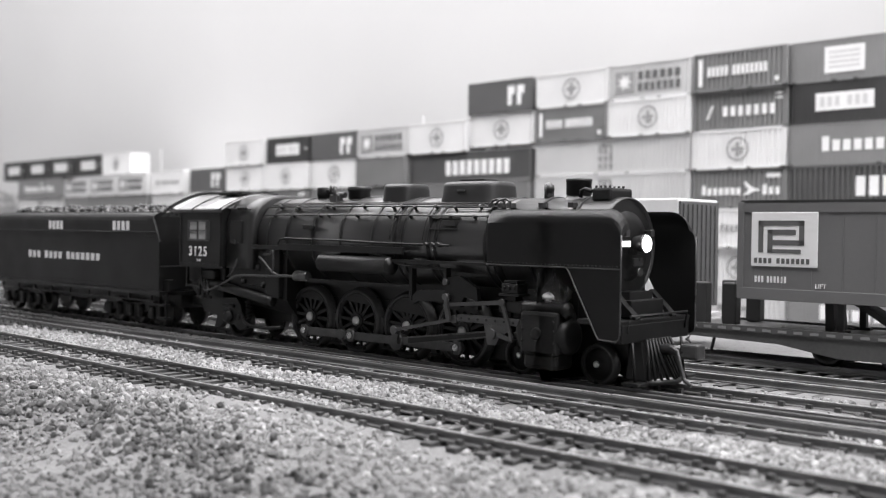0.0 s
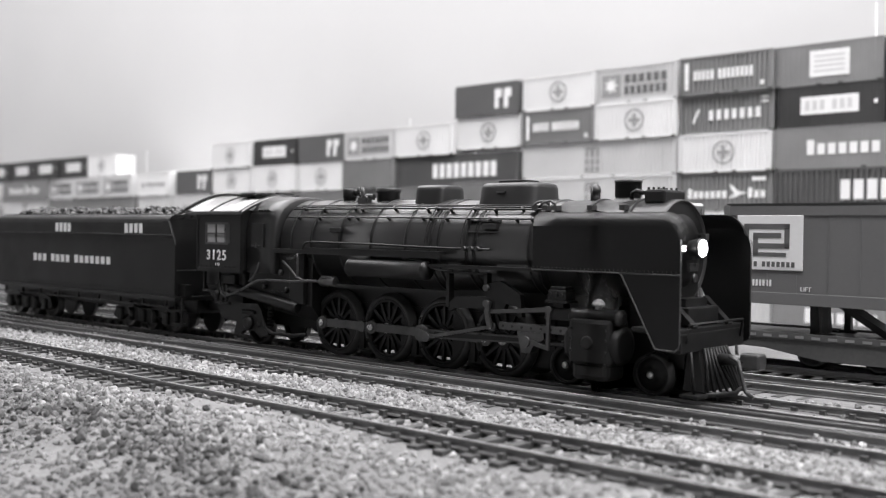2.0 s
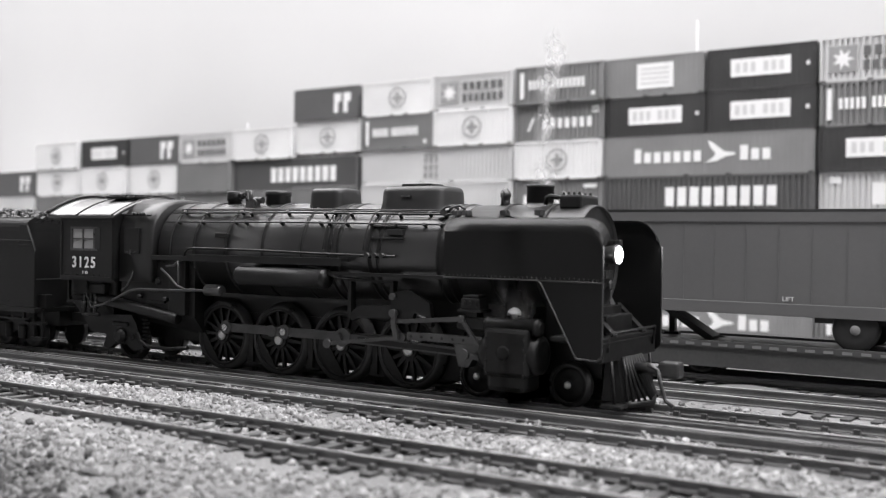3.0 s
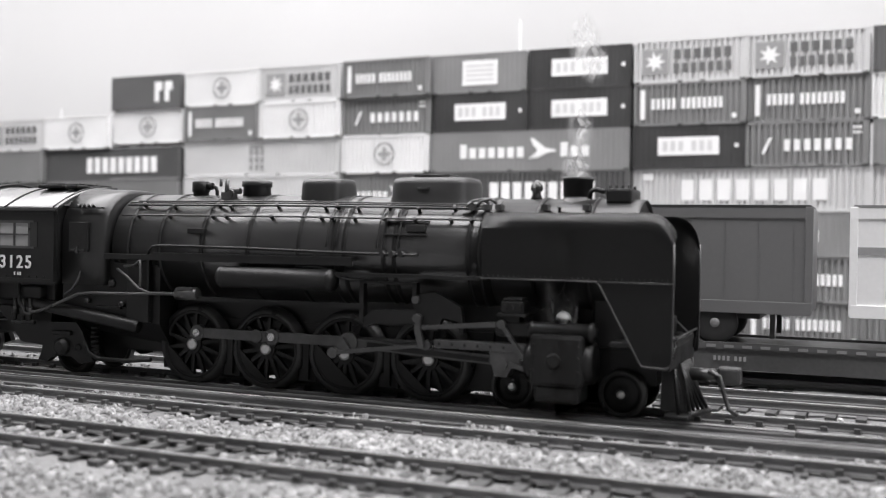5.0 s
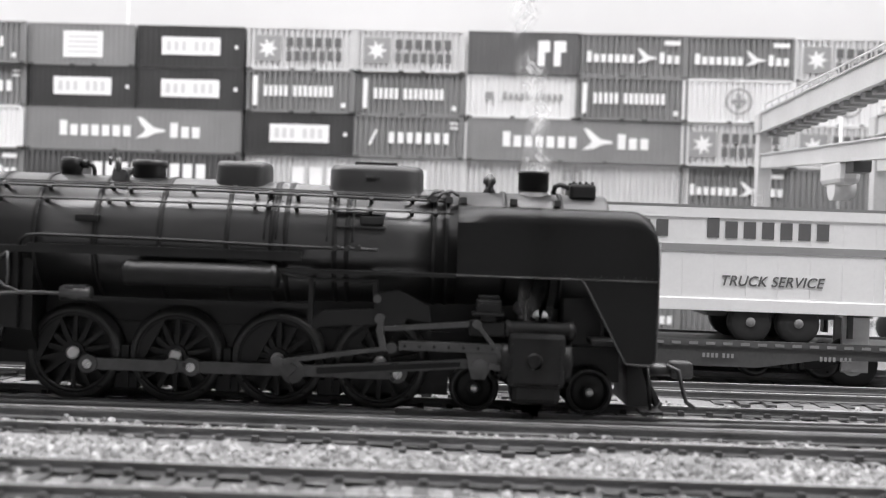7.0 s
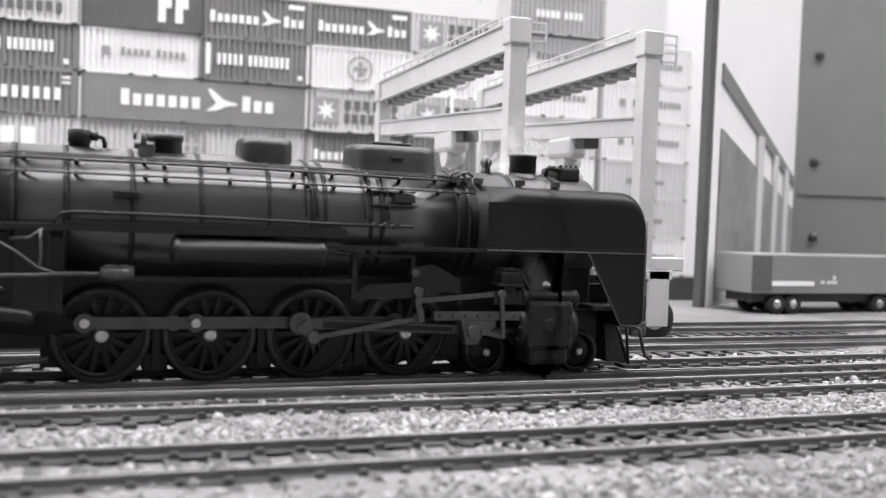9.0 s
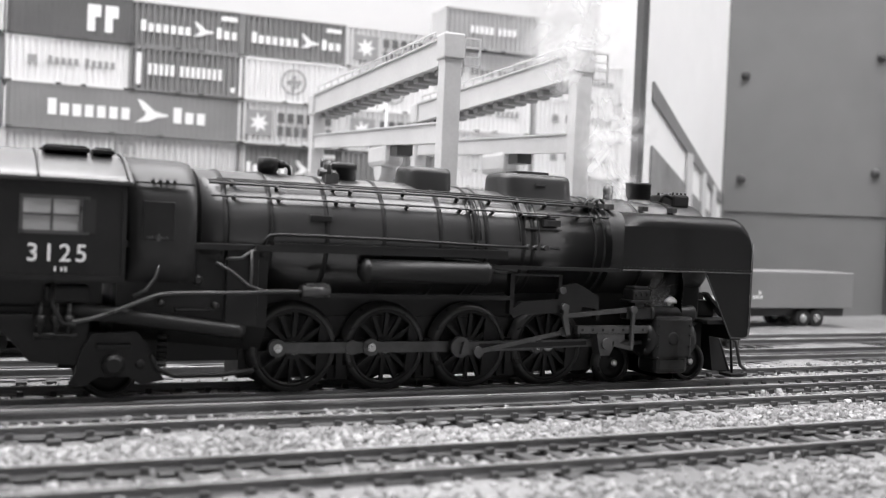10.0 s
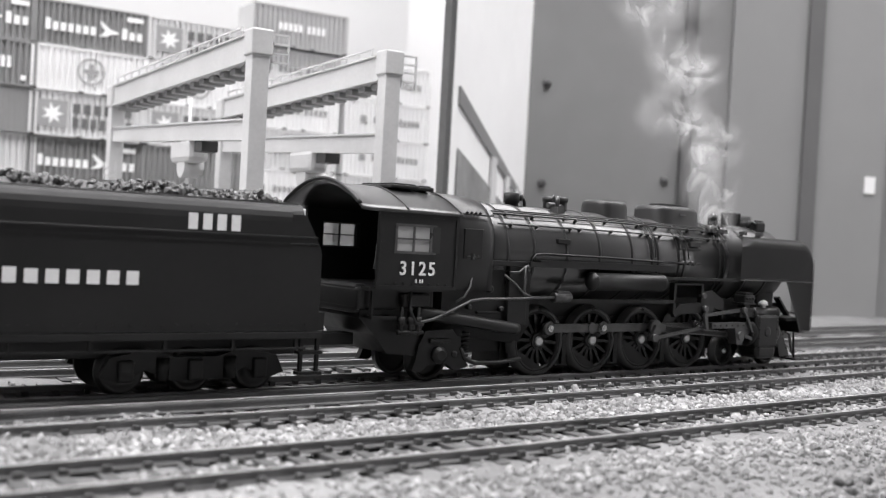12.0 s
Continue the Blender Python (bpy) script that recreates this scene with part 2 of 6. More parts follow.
def ground_height(x, y):
    """the baseboard's relief, in metres"""
    d = y / spread(x) - track_y(x) / spread(x)
    bank = max(0.0, min(1.0, (-0.088 - d) / 0.05))
    cover = 0.0030 if abs(d + 0.0748) > 0.0075 else 0.0026
    return (rail_z(x) - RAIL_Z + cover - 0.006 * bank * bank + (0.0012 + 0.003 * bank) * noise.noise((x * 18, y * 18, 0)) + 0.0008 * noise.noise((x * 70, y * 70, 3)))


def build_ground():
    xs, ys = np.linspace(-1.3, 0.9, 440), np.linspace(0.02, 0.465, 130)
    verts = [(x, y, ground_height(x, y)) for x in xs for y in ys]
    n = len(ys)
    faces = [(i * n + j, (i + 1) * n + j, (i + 1) * n + j + 1, i * n + j + 1) for i in range(len(xs) - 1) for j in range(n - 1)]
    # the sheet goes on, level, to the room's walls
    b = len(verts)
    out = [(-2.6, -1.2), (1.9, -1.2), (1.9, 0.466), (-2.6, 0.466)]
    inn = [(-1.3, 0.02), (0.9, 0.02), (0.9, 0.465), (-1.3, 0.465)]
    verts += [(x, y, -0.004 if y < 0 else 0.0) for x, y in out] + [(x, y, -0.003 if y < 0.1 else 0.0) for x, y in inn]
    faces += [(b + k, b + (k + 1) % 4, b + 4 + (k + 1) % 4, b + 4 + k) for k in range(4)]
    me = bpy.data.meshes.new("ground")
    me.from_pydata(verts, [], faces)
    for p in me.polygons:
        p.use_smooth = True
    me.materials.append(M_GROUND)
    tagged(new("ground", me), "pale gravelled ground of the model railway", "ground", kind="structure")
    # the container yard lies a step lower than the tracks
    lo = shape("yard", M_YARD, None, (-2600, 1850, 464, 1000, -60, -20.4), (-2600, 1850, 462, 465.5, -60, -1.5))
    tagged(lo, "smooth light grey container yard ground", "ground", kind="structure")


build_ground()

RAIL_PROFILE = [(-1.1, -2.1), (1.1, -2.1), (1.1, -1.8), (0.3, -1.6), (0.3, -0.7), (0.5, -0.55), (0.5, -0.05), (-0.5, -0.05), (-0.5, -0.55), (-0.3, -0.7), (-0.3, -1.6), (-1.1, -1.8)]


def build_rail(parent, centre, off, x0, x1):
    xs = np.arange(x0, x1 + 0.001, 0.02)
    bm = bmesh.new()
    loft(bm, [[(x * 1000, (track_y(x, centre) + off) * 1000 + a, rail_z(x) * 1000 + z) for a, z in RAIL_PROFILE] for x in xs], smooth=False)
    rail = part("rail", bm, M_RAIL, parent)
    bm = bmesh.new()
    loft(bm, [[(x * 1000, (track_y(x, centre) + off) * 1000 + a, rail_z(x) * 1000 + z) for a, z in ((-0.4, -0.06), (0.4, -0.06), (0.34, 0), (-0.34, 0))] for x in xs], smooth=False)
    part("rail_head", bm, M_RAILTOP, rail, "polished running surface of the rail")


def tie_mesh():
    bm = bmesh.new()
    bx(bm, -1.25, 1.25, -12.6, 12.6, -1.3, 1.0, bevel=0.12)
    me = bpy.data.meshes.new("tie")
    for v in bm.verts:
        v.co = v.co * 0.001
    bm.to_mesh(me)
    bm.free()
    me.materials.append(M_TIE)
    return me


TIE = tie_mesh()


def build_track(label, centre, x0, x1, ties, rails=(-0.00825, 0.00825)):
    tr = thing("railway_track", label, "track", "tracks of the yard", "structure")
    for o in rails:
        build_rail(tr, centre, o, x0, x1)
    rng = random.Random(int(centre * 10000) + 7)
    step = 0.0068
    spikes = bmesh.new()
    far = bmesh.new()
    for k in range(int((x1 - x0) / step)):
        x = x0 + k * step
        y, rz = track_y(x, centre), rail_z(x)
        if ties and -0.9 < x < 0.62:
            t = new("tie", TIE)
            t.parent = tr
            t.matrix_basis = pose(x, y, rz - 0.0031 + rng.uniform(-0.0001, 0.0001), 0, 0, heading(x - 0.01, x + 0.01) + rng.uniform(-1, 1))
            for o in rails:
                for s in (-1.5, 1.5):
                    yy = (y + o) * 1000 + s
                    bx(spikes, x * 1000 - 0.7, x * 1000 + 0.7, yy - 0.6, yy + 0.6, rz * 1000 - 2.2, rz * 1000 - 1.0)
        else:
            bx(far, x * 1000 - 1.2, x * 1000 + 1.2, y * 1000 - 15, y * 1000 + 15, rz * 1000 - 4.2, rz * 1000 - 2.1)
    if ties:
        tagged(part("rail_fastenings", spikes, M_TIE, tr), kind="stuff")
    else:
        spikes.free()
    tagged(part("far_ties", far, M_TIE, tr), kind="stuff")
    return tr


build_track("weathered near track on dark ties in pale ballast", -0.0748, -1.2, 0.9, True)
build_track("dark track of a turnout beside the main line", -0.0283, -1.2, 0.9, True)
build_track("main line track under the steam train", 0.0, -1.6, 0.95, True)
build_track("weathered siding track behind the main line", 0.0415, -1.6, 0.95, False)
build_track("weathered siding track under the flat car", 0.083, -1.6, 0.95, False)


def switch_rails():
    """closure and guard rails of the turnout, lying inside the running rails"""
    sw = thing("turnout_rail_set", "dark closure and guard rails of a turnout", "track", "", "structure")
    for x0, x1, a, b in ((-0.42, 0.122, -0.0225, -0.0225), (-0.5, 0.05, -0.0310, -0.0150), (-0.30, -0.02, -0.0165, -0.0115), (0.02, 0.30, -0.0145, -0.0060)):
        bm = bmesh.new()
        xs = np.linspace(x0, x1, 24)
        loft(bm, [[(x * 1000, track_y(x, a + (b - a) * k / 23) * 1000 + q, rail_z(x) * 1000 + z) for q, z in RAIL_PROFILE] for k, x in enumerate(xs)], smooth=False)
        part("guard_rail", bm, M_RAIL, sw)
    bm = bmesh.new()
    for x, o in ((-0.205, -0.0118), (-0.19, -0.012), (0.13, -0.0365)):
        bx(bm, x * 1000 - 4, x * 1000 + 4, track_y(x, o) * 1000 - 0.9, track_y(x, o) * 1000 + 0.9, rail_z(x) * 1000 - 1.3, rail_z(x) * 1000 - 0.2, bevel=0.1)
    part("rail_joiner", bm, M_STEEL, sw, "pale rail joiners")


switch_rails()


def stones(name, label, count, pick, size, material, seed, lift=0.0):
    """many small angular stones in one mesh"""
    rng = np.random.RandomState(seed)
    t = (1 + 5 ** 0.5) / 2
    base = np.array([(-1, t, 0), (1, t, 0), (-1, -t, 0), (1, -t, 0), (0, -1, t), (0, 1, t), (0, -1, -t), (0, 1, -t), (t, 0, -1), (t, 0, 1), (-t, 0, -1), (-t, 0, 1)]) / 1.9
    tri = [(0, 11, 5), (0, 5, 1), (0, 1, 7), (0, 7, 10), (0, 10, 11), (1, 5, 9), (5, 11, 4), (11, 10, 2), (10, 7, 6), (7, 1, 8), (3, 9, 4), (3, 4, 2), (3, 2, 6), (3, 6, 8), (3, 8, 9), (4, 9, 5), (2, 4, 11), (6, 2, 10), (8, 6, 7), (9, 8, 1)]
    tri = np.array(tri)
    vs, fs = [], []
    k = 0
    while k < count:
        x, y = pick(rng)
        r = size * (0.55 + 0.9 * rng.rand() ** 2)
        b = base * (0.7 + 0.6 * rng.rand(12, 1)) * r * (0.7 + 0.6 * rng.rand(3))
        a = rng.rand() * 6.28
        c, s = math.cos(a), math.sin(a)
        b = b @ np.array([(c, s, 0), (-s, c, 0), (0, 0, 1)])
        vs.append(b + (x, y, ground_height(x, y) + lift + r * 0.25))
        fs.append(tri + 12 * k)
        k += 1
    me = bpy.data.meshes.new(name)
    me.from_pydata(np.concatenate(vs).tolist(), [], np.concatenate(fs).tolist())
    me.materials.append(material)
    return tagged(new(name, me), label, "gravel", kind="stuff")


def pick_ballast(rng):
    while True:
        x = -0.75 + 1.25 * rng.rand()
        d = rng.choice([-0.0515, -0.0985, -0.0748, -0.0165, -0.0283, 0.0, 0.0185], p=[0.40, 0.22, 0.12, 0.12, 0.06, 0.03, 0.05])
        w = {-0.0515: 0.009, -0.0985: 0.010, -0.0748: 0.007, -0.0165: 0.004, -0.0283: 0.006, 0.0: 0.007, 0.0185: 0.006}[d]
        return x, track_y(x, d + w * rng.randn() * 0.6)


def pick_verge(rng):
    x = -0.65 + 1.1 * rng.rand()
    return x, track_y(x, -0.094 - 0.075 * rng.rand() ** 0.8)


stones("ballast", "pale grey loose ballast between the tracks", 34000, pick_ballast, 0.0007, M_STONE, 1)
stones("verge_gravel", "mixed pale gravel on the near verge", 42000, pick_verge, 0.00058, M_VERGE, 2)


def pick_weed(rng):
    spots = [(-0.30, -0.115), (-0.22, -0.112), (-0.36, -0.12), (-0.25, -0.13), (-0.17, -0.118), (0.26, -0.13), (0.33, -0.14), (0.20, -0.13), (-0.14, -0.13), (0.42, -0.12)]
    x, d = spots[rng.randint(len(spots))]
    x += rng.randn() * 0.02
    return x, track_y(x, d + rng.randn() * 0.006)


stones("ground_foam", "dark clumps of weeds on the gravel verge", 2600, pick_weed, 0.0008, M_WEED, 3, 0.0003)

# ------------------------------------------------------------------ the steam locomotive
# millimetres; x forward from the chimney, y away from the near side, z above the rail heads

BZ = 35.3
AXLES = (-100.2, -77.8, -55.4, -33.0)
CRANK, DRIVER_R = 4.5, 10.1


def arc(cx, cz, r, a0, a1, n):
    return [(cx + r * math.cos(radians(a0 + (a1 - a0) * k / n)), cz + r * math.sin(radians(a0 + (a1 - a0) * k / n))) for k in range(n + 1)]


def build_wheel(name, parent, r, spokes, side, weight=0.0, bright=True):
    """a spoked wheel whose face looks to -y for side -1"""
    s = side
    bm = bmesh.new()
    n = 40
    def ring(pairs):
        loft(bm, [[(rr * math.cos(2 * math.pi * k / n), yy * -s * -1, rr * math.sin(2 * math.pi * k / n)) for k in range(n)] for rr, yy in pairs], caps=False)
    ring([(r * 0.80, s * 0.7), (r * 0.80, s * -0.8), (r * 0.89, s * -0.8), (r * 0.89, s * 0.7), (r * 0.80, s * 0.7)])
    cyl(bm, (0, s * 1.2, 0), (0, s * -0.8, 0), r * 0.24, n=18)
    spoke_rings = []
    for k in range(spokes):
        a = 2 * math.pi * (k + 0.5) / spokes
        d, q = Vector((math.cos(a), 0, math.sin(a))), Vector((-math.sin(a), 0, math.cos(a)))
        w0, w1 = r * 0.055, r * 0.04
        rr = []
        for t, w in ((r * 0.2, w0), (r * 0.82, w1)):
            rr.append([d * t + q * w + Vector((0, s * 0.45, 0)), d * t - q * w + Vector((0, s * 0.45, 0)), d * t - q * w - Vector((0, s * 0.5, 0)), d * t + q * w - Vector((0, s * 0.5, 0))])
        spoke_rings.append(rr)
    if weight:
        # a crescent weight opposite the crank pin, which lies at angle zero
        pts = arc(0, 0, r * 0.82, 180 - weight, 180 + weight, 14)
        prism(bm, pts, s * -0.3, s * 0.8)
        cyl(bm, (CRANK, s * 0.6, 0), (CRANK, s * 1.6, 0), 1.5, n=14)
        bx(bm, -0.5, CRANK, s * 0.9 - 0.3, s * 0.9 + 0.3, -1.3, 1.3)
    if not weight:
        lathe(bm, (0, s * -0.5, 0), (0, s, 0), [(0, r * 0.86), (0.5, r * 0.86), (0.3, r * 0.62), (0.7, r * 0.5), (0.5, r * 0.3), (1.4, r * 0.26)], n=28)
    w = part(name, bm, M_BLACK, parent)
    for rr in spoke_rings if weight else ():
        bm = bmesh.new()
        loft(bm, rr, smooth=False)
        part("spoke", bm, M_BLACK, w)
    bm = bmesh.new()
    def ring2(pairs):
        loft(bm, [[(rr * math.cos(2 * math.pi * k / n), yy, rr * math.sin(2 * math.pi * k / n)) for k in range(n)] for rr, yy in pairs], caps=False)
    ring2([(r * 0.885, s * 0.95), (r * 0.99, s * 0.95), (r, s * -1.0), (r * 1.06, s * -1.2), (r * 1.06, s * -1.6), (r * 0.885, s * -1.6), (r * 0.885, s * 0.95)])
    part("tyre", bm, M_TYRE, w, "dark steel tyre with flange")
    if bright:
        bm = bmesh.new()
        lathe(bm, (0, s * 1.0, 0), (0, s, 0), [(0, r * 0.13 + 0.2), (0.55, r * 0.13 + 0.2), (0.75, r * 0.09)], n=14)
        part("axle_end", bm, M_BRIGHT, w, "bright axle end")
    return w


def rod(bm, x0, z0, x1, z1, y0, y1, h0, h1):
    d = Vector((x1 - x0, z1 - z0)).normalized()
    q = Vector((-d.y, d.x))
    poly = [(x0 + q.x * h0, z0 + q.y * h0), (x1 + q.x * h1, z1 + q.y * h1), (x1 - q.x * h1, z1 - q.y * h1), (x0 - q.x * h0, z0 - q.y * h0)]
    prism(bm, poly, y0, y1)


def build_locomotive():
    L = thing("steam_locomotive", "black model steam locomotive with smoke deflectors and lit headlight", "locomotive")
    # boiler barrel
    bm = bmesh.new()
    lathe(bm, (0, 0, BZ), (1, 0, 0), [(-123, 14.3), (-66, 14.1), (-44, 13.5), (-17, 13.3)], n=48)
    boiler = part("boiler", bm, M_BOILER, L, "glossy black boiler barrel")
    for x, r in ((-118, 14.4), (-108, 14.38), (-95, 14.3), (-81, 14.25), (-66.5, 14.2), (-57, 14.0), (-54, 13.9), (-43.5, 13.6), (-40.8, 13.6), (-22, 13.5), (-19.2, 13.5), (-7, 13.5), (5.5, 13.5)):
        bm = bmesh.new()
        lathe(bm, (x, 0, BZ), (1, 0, 0), [(-0.55, r - 0.6), (-0.5, r + 0.12), (0.5, r + 0.12), (0.55, r - 0.6)], n=40)
        part("boiler_band", bm, M_BLACK, boiler)
    bm = bmesh.new()
    lathe(bm, (0, 0, BZ), (1, 0, 0), [(-17, 13.25), (15.2, 13.25), (16.0, 13.1), (16.2, 12.7), (15.4, 12.5)], n=48)
    part("smokebox", bm, M_JACKET, L, "dull black smokebox barrel")
    bm = bmesh.new()
    lathe(bm, (0, 0, BZ), (1, 0, 0), [(14.6, 12.5), (15.2, 12.4), (15.3, 9.6), (15.9, 9.4), (16.3, 7.0), (16.6, 3), (16.7, 0.3)], n=36)
    part("smokebox_door", bm, M_BLACK, L, "black round smokebox front")
    # firebox casing before the cab
    def section(x, w, top, low, shoulder=7):
        pts = [(x, -w, low)] + [(x, -w + shoulder - shoulder * math.cos(radians(a)), top - shoulder * 0.9 + shoulder * 0.9 * math.sin(radians(a))) for a in range(0, 91, 15)]
        pts += [(x, -p[1], p[2]) for p in reversed(pts)]
        return pts
    bm = bmesh.new()
    loft(bm, [section(-140, 14.4, 49.6, 25, 11), section(-138.5, 14.6, 49.8, 25, 11), section(-138, 16.4, 51.0, 25, 13), section(-126.5, 16.1, 50.8, 25, 13), section(-124.6, 15.9, 50.5, 25, 13), section(-124.2, 15.0, 49.6, 25, 12)], smooth=False)
    for f in bm.faces:
        f.smooth = abs(f.normal.x) < 0.3
    casing = part("firebox_casing", bm, M_JACKET, L, "black firebox casing with hatch")
    hatch = shape("inspection_hatch", M_BLACK, casing, (-135.6, -129.2, -16.75, -15.8, 33.6, 41.6), bevel=0.15)
    shape("hatch_latch", M_STEEL, hatch, (-134.6, -130.4, -17.0, -16.6, 34.0, 34.4), (-133.0, -132.2, -17.2, -16.6, 33.4, 35.0))
    bm = bmesh.new()
    for k in range(4):
        cyl(bm, (-133.6 + k * 1.5, -14.4, 45.6), (-133.6 + k * 1.5, -15.2, 46.3), 0.4, n=8)
    split(part("washout_plug", bm, M_BLACK, casing))
    shape("casing_pipe", M_BLACK, casing, (-137, -125, -15.6, -15.1, 45.2, 45.6))
    bm = bmesh.new()
    loft(bm, [[(-140, -13.8, 33), (-140, -13.8, 19.5), (-140, -9, 13), (-140, 9, 13), (-140, 13.8, 19.5), (-140, 13.8, 33)], [(-108, -13.4, 33), (-108, -13.4, 15), (-108, -9, 9.5), (-108, 9, 9.5), (-108, 13.4, 15), (-108, 13.4, 33)]], smooth=False)
    fb = part("firebox", bm, M_BLACK, L, "black firebox side with washout covers and pipes")
    bm = bmesh.new()
    for x, z in ((-130.5, 26.4), (-126.8, 25.8), (-123.4, 25.4)):
        lathe(bm, (x, -13.6, z), (0, -1, 0), [(0, 1.15), (0.6, 1.1), (0.7, 0.7), (1.0, 0.6)], n=14)
    for x, z in ((-131, 20.5), (-119.5, 20)):
        lathe(bm, (x, -13.6, z), (0, -1, 0), [(0, 0.8), (1.2, 0.8), (1.6, 0.3)], n=10)
    split(part("washout_cover", bm, M_JACKET, fb))
    bm = bmesh.new()
    for i in range(16):
        cyl(bm, (-138 + i * 1.9, -13.3, 31.4), (-138 + i * 1.9, -14.05, 31.4), 0.24, n=5)
    part("rivet", bm, M_BLACK, fb)
    shape("firebox_ledge", M_BLACK, fb, (-141, -106, -15.8, -13.3, 31.9, 33.4), (-117.5, -110.5, -15.0, -13.2, 15.5, 32), (-128, -120, -14.6, -13.4, 18.6, 19.3), bevel=0.25)
    bm = bmesh.new()
    for s in (-1, 1):
        tube(bm, [(-149, s * 14.6, 19.2), (-147, s * 14.9, 18.9), (-115, s * 14.9, 14.6), (-113.6, s * 14.6, 14.3)], 1.7, n=14)
    split(part("ashpan_rim", bm, M_BLACK, fb, "sloping rounded ashpan rim"))

    # cab
    cab_x0, cab_x1 = -164.1, -139.1
    shape("cab_apron", M_BLACK, L, (-166.5, -163.1, -12.5, 12.5, 18.5, 26), (-166.6, -142.6, -14, 14, 19.5, 25.3), bevel=0.8)
    for s in (-1, 1):
        y0, y1 = sorted((s * 17.4, s * 18.2))
        w = shape("cab_side", M_BLACK, L, (cab_x0, cab_x1, y0, y1, 25.5, 34.4), (cab_x0, cab_x1, y0, y1, 41.6, 45.8), (cab_x0, -159, y0, y1, 34.4, 41.6), (-146.4, cab_x1, y0, y1, 34.4, 41.6), label="black cab side with window opening")
        f0, f1 = sorted((s * 17.9, s * 18.5))
        shape("cab_trim", M_BLACK, w, (cab_x0, cab_x1, f0, f1, 25.2, 26.1), (cab_x0, cab_x0 + 0.8, f0, f1, 26, 45.5), (cab_x1 - 0.8, cab_x1, f0, f1, 26, 45.5), (cab_x0, cab_x1, f0, f1, 43.6, 44.3))
        g0, g1 = sorted((s * 17.6, s * 18.35))
        wf = shape("window_frame", M_STEEL, w, (-159.2, -146.2, g0, g1, 34.2, 34.9), (-159.2, -146.2, g0, g1, 41.1, 41.8), (-159.2, -158.5, g0, g1, 34.2, 41.8), (-148.2, -147.5, g0, g1, 34.2, 41.8), (-153.5, -153, g0, g1, 34.9, 41.1), (-158.5, -148.2, g0, g1, 37.8, 38.2))
        shape("armrest_shutter", M_JACKET, w, (-147.4, -145, g0, g1, 34.6, 41.4))
        for a, b in ((-158.5, -153.5), (-153, -148.2)):
            for c, d in ((34.9, 37.8), (38.2, 41.1)):
                p = shape("pane", M_GLASS, wf, (a, b, s * 17.85 - 0.1, s * 17.85 + 0.1, c, d))
        if s < 0:
            letters("3125", 4.9, M_LETTER, w, (-157.8, -18.75, 28.9), name="number", spacing=1.28, bold=0.06, width=0.96, label="cream painted number on the cab side")
            bm = bmesh.new()
            bars(bm, (1, 2), -152.6, -18.7, 26.9, 0.5, 0.9, 0.25)
            part("class_mark", bm, M_LETTER, w)
    shape("cab_front", M_BLACK, L, (-140, -139, -17.4, 17.4, 25.5, 46))
    shape("cab_floor", M_BLACK, L, (-165.6, -139.6, -17.2, 17.2, 24.6, 25.6))
    shape("backhead", M_JACKET, L, (-145.6, -140, -10, 10, 25.6, 44), bevel=1.2, label="dark boiler backhead inside the cab")
    shape("cab_seat", M_JACKET, L, (-157.6, -151.6, -16, -10.5, 25.6, 31.5), (-158.1, -157.1, -16, -10.5, 31.5, 36), bevel=0.3)
    bm = bmesh.new()
    def roof(x, lift=0.0):
        """an arch that flares out to the eaves"""
        def rise(y):
            return 6.2 * (0.5 + 0.5 * math.cos(math.pi * min(1, abs(y) / 18.9))) ** 0.44
        ys = np.linspace(-18.9, 18.9, 33)
        return [(x, y, 45.3 + lift + rise(y)) for y in ys] + [(x, y, 44.5 + lift + rise(y)) for y in ys[::-1]]
    loft(bm, [roof(-170.6, 0.9), roof(-169.6, 0.2), roof(-166, 0), roof(-150), roof(-138.4), roof(-138, -0.3)], smooth=True)
    rf = part("cab_roof", bm, M_BOILER, L, "curved black cab roof overhanging the rear")
    bm = bmesh.new()
    tube(bm, [p for p in roof(-170.6, 0.9)[:33]], 0.5, n=6)
    for x in (-139, -156):
        tube(bm, [(p[0], p[1], p[2] + 0.1) for p in roof(x)[:33]], 0.25, n=6)
    split(part("roof_bead", bm, M_BLACK, rf))
    bm = bmesh.new()
    for x0, x1, z in ((-154.5, -145.5, 51.1), (-144.8, -140.5, 51.0)):
        bx(bm, x0, x1, -8.5, 8.5, z, z + 1.0, bevel=0.3)
        for k in range(6):
            bx(bm, x0 + 0.6, x1 - 0.6, -7.6 + k * 2.6, -6.6 + k * 2.6, z + 1.0, z + 1.35)
    split(part("roof_hatch", bm, M_BLACK, rf))
    # doll driver at the window, one plain shape, and what hangs below the cab
    bm = bmesh.new()
    lathe(bm, (-156.5, -9.5, 29.5), (0.12, 0, 1), [(0, 2.6), (3.5, 2.5), (6.4, 2.7), (7.6, 1.3), (8.2, 1.0), (8.8, 1.45), (10.2, 1.5), (11.2, 0.9), (11.4, 0.2)], n=14)
    cyl(bm, (-156, -11.5, 35), (-151, -12.5, 33.4), 0.8, 0.6, n=8)
    part("driver_figurine", bm, M_DEEP, L, "plain dark figurine on the cab seat")
    bm = bmesh.new()
    prism(bm, [(-165, 25.4), (-165, 17.5), (-160, 13), (-156, 8.2), (-147, 7.4), (-145, 14), (-145, 25.4)], -12.6, 12.6)
    part("stoker_housing", bm, M_BLACK, L, "dark housing under the cab floor")
    bm = bmesh.new()
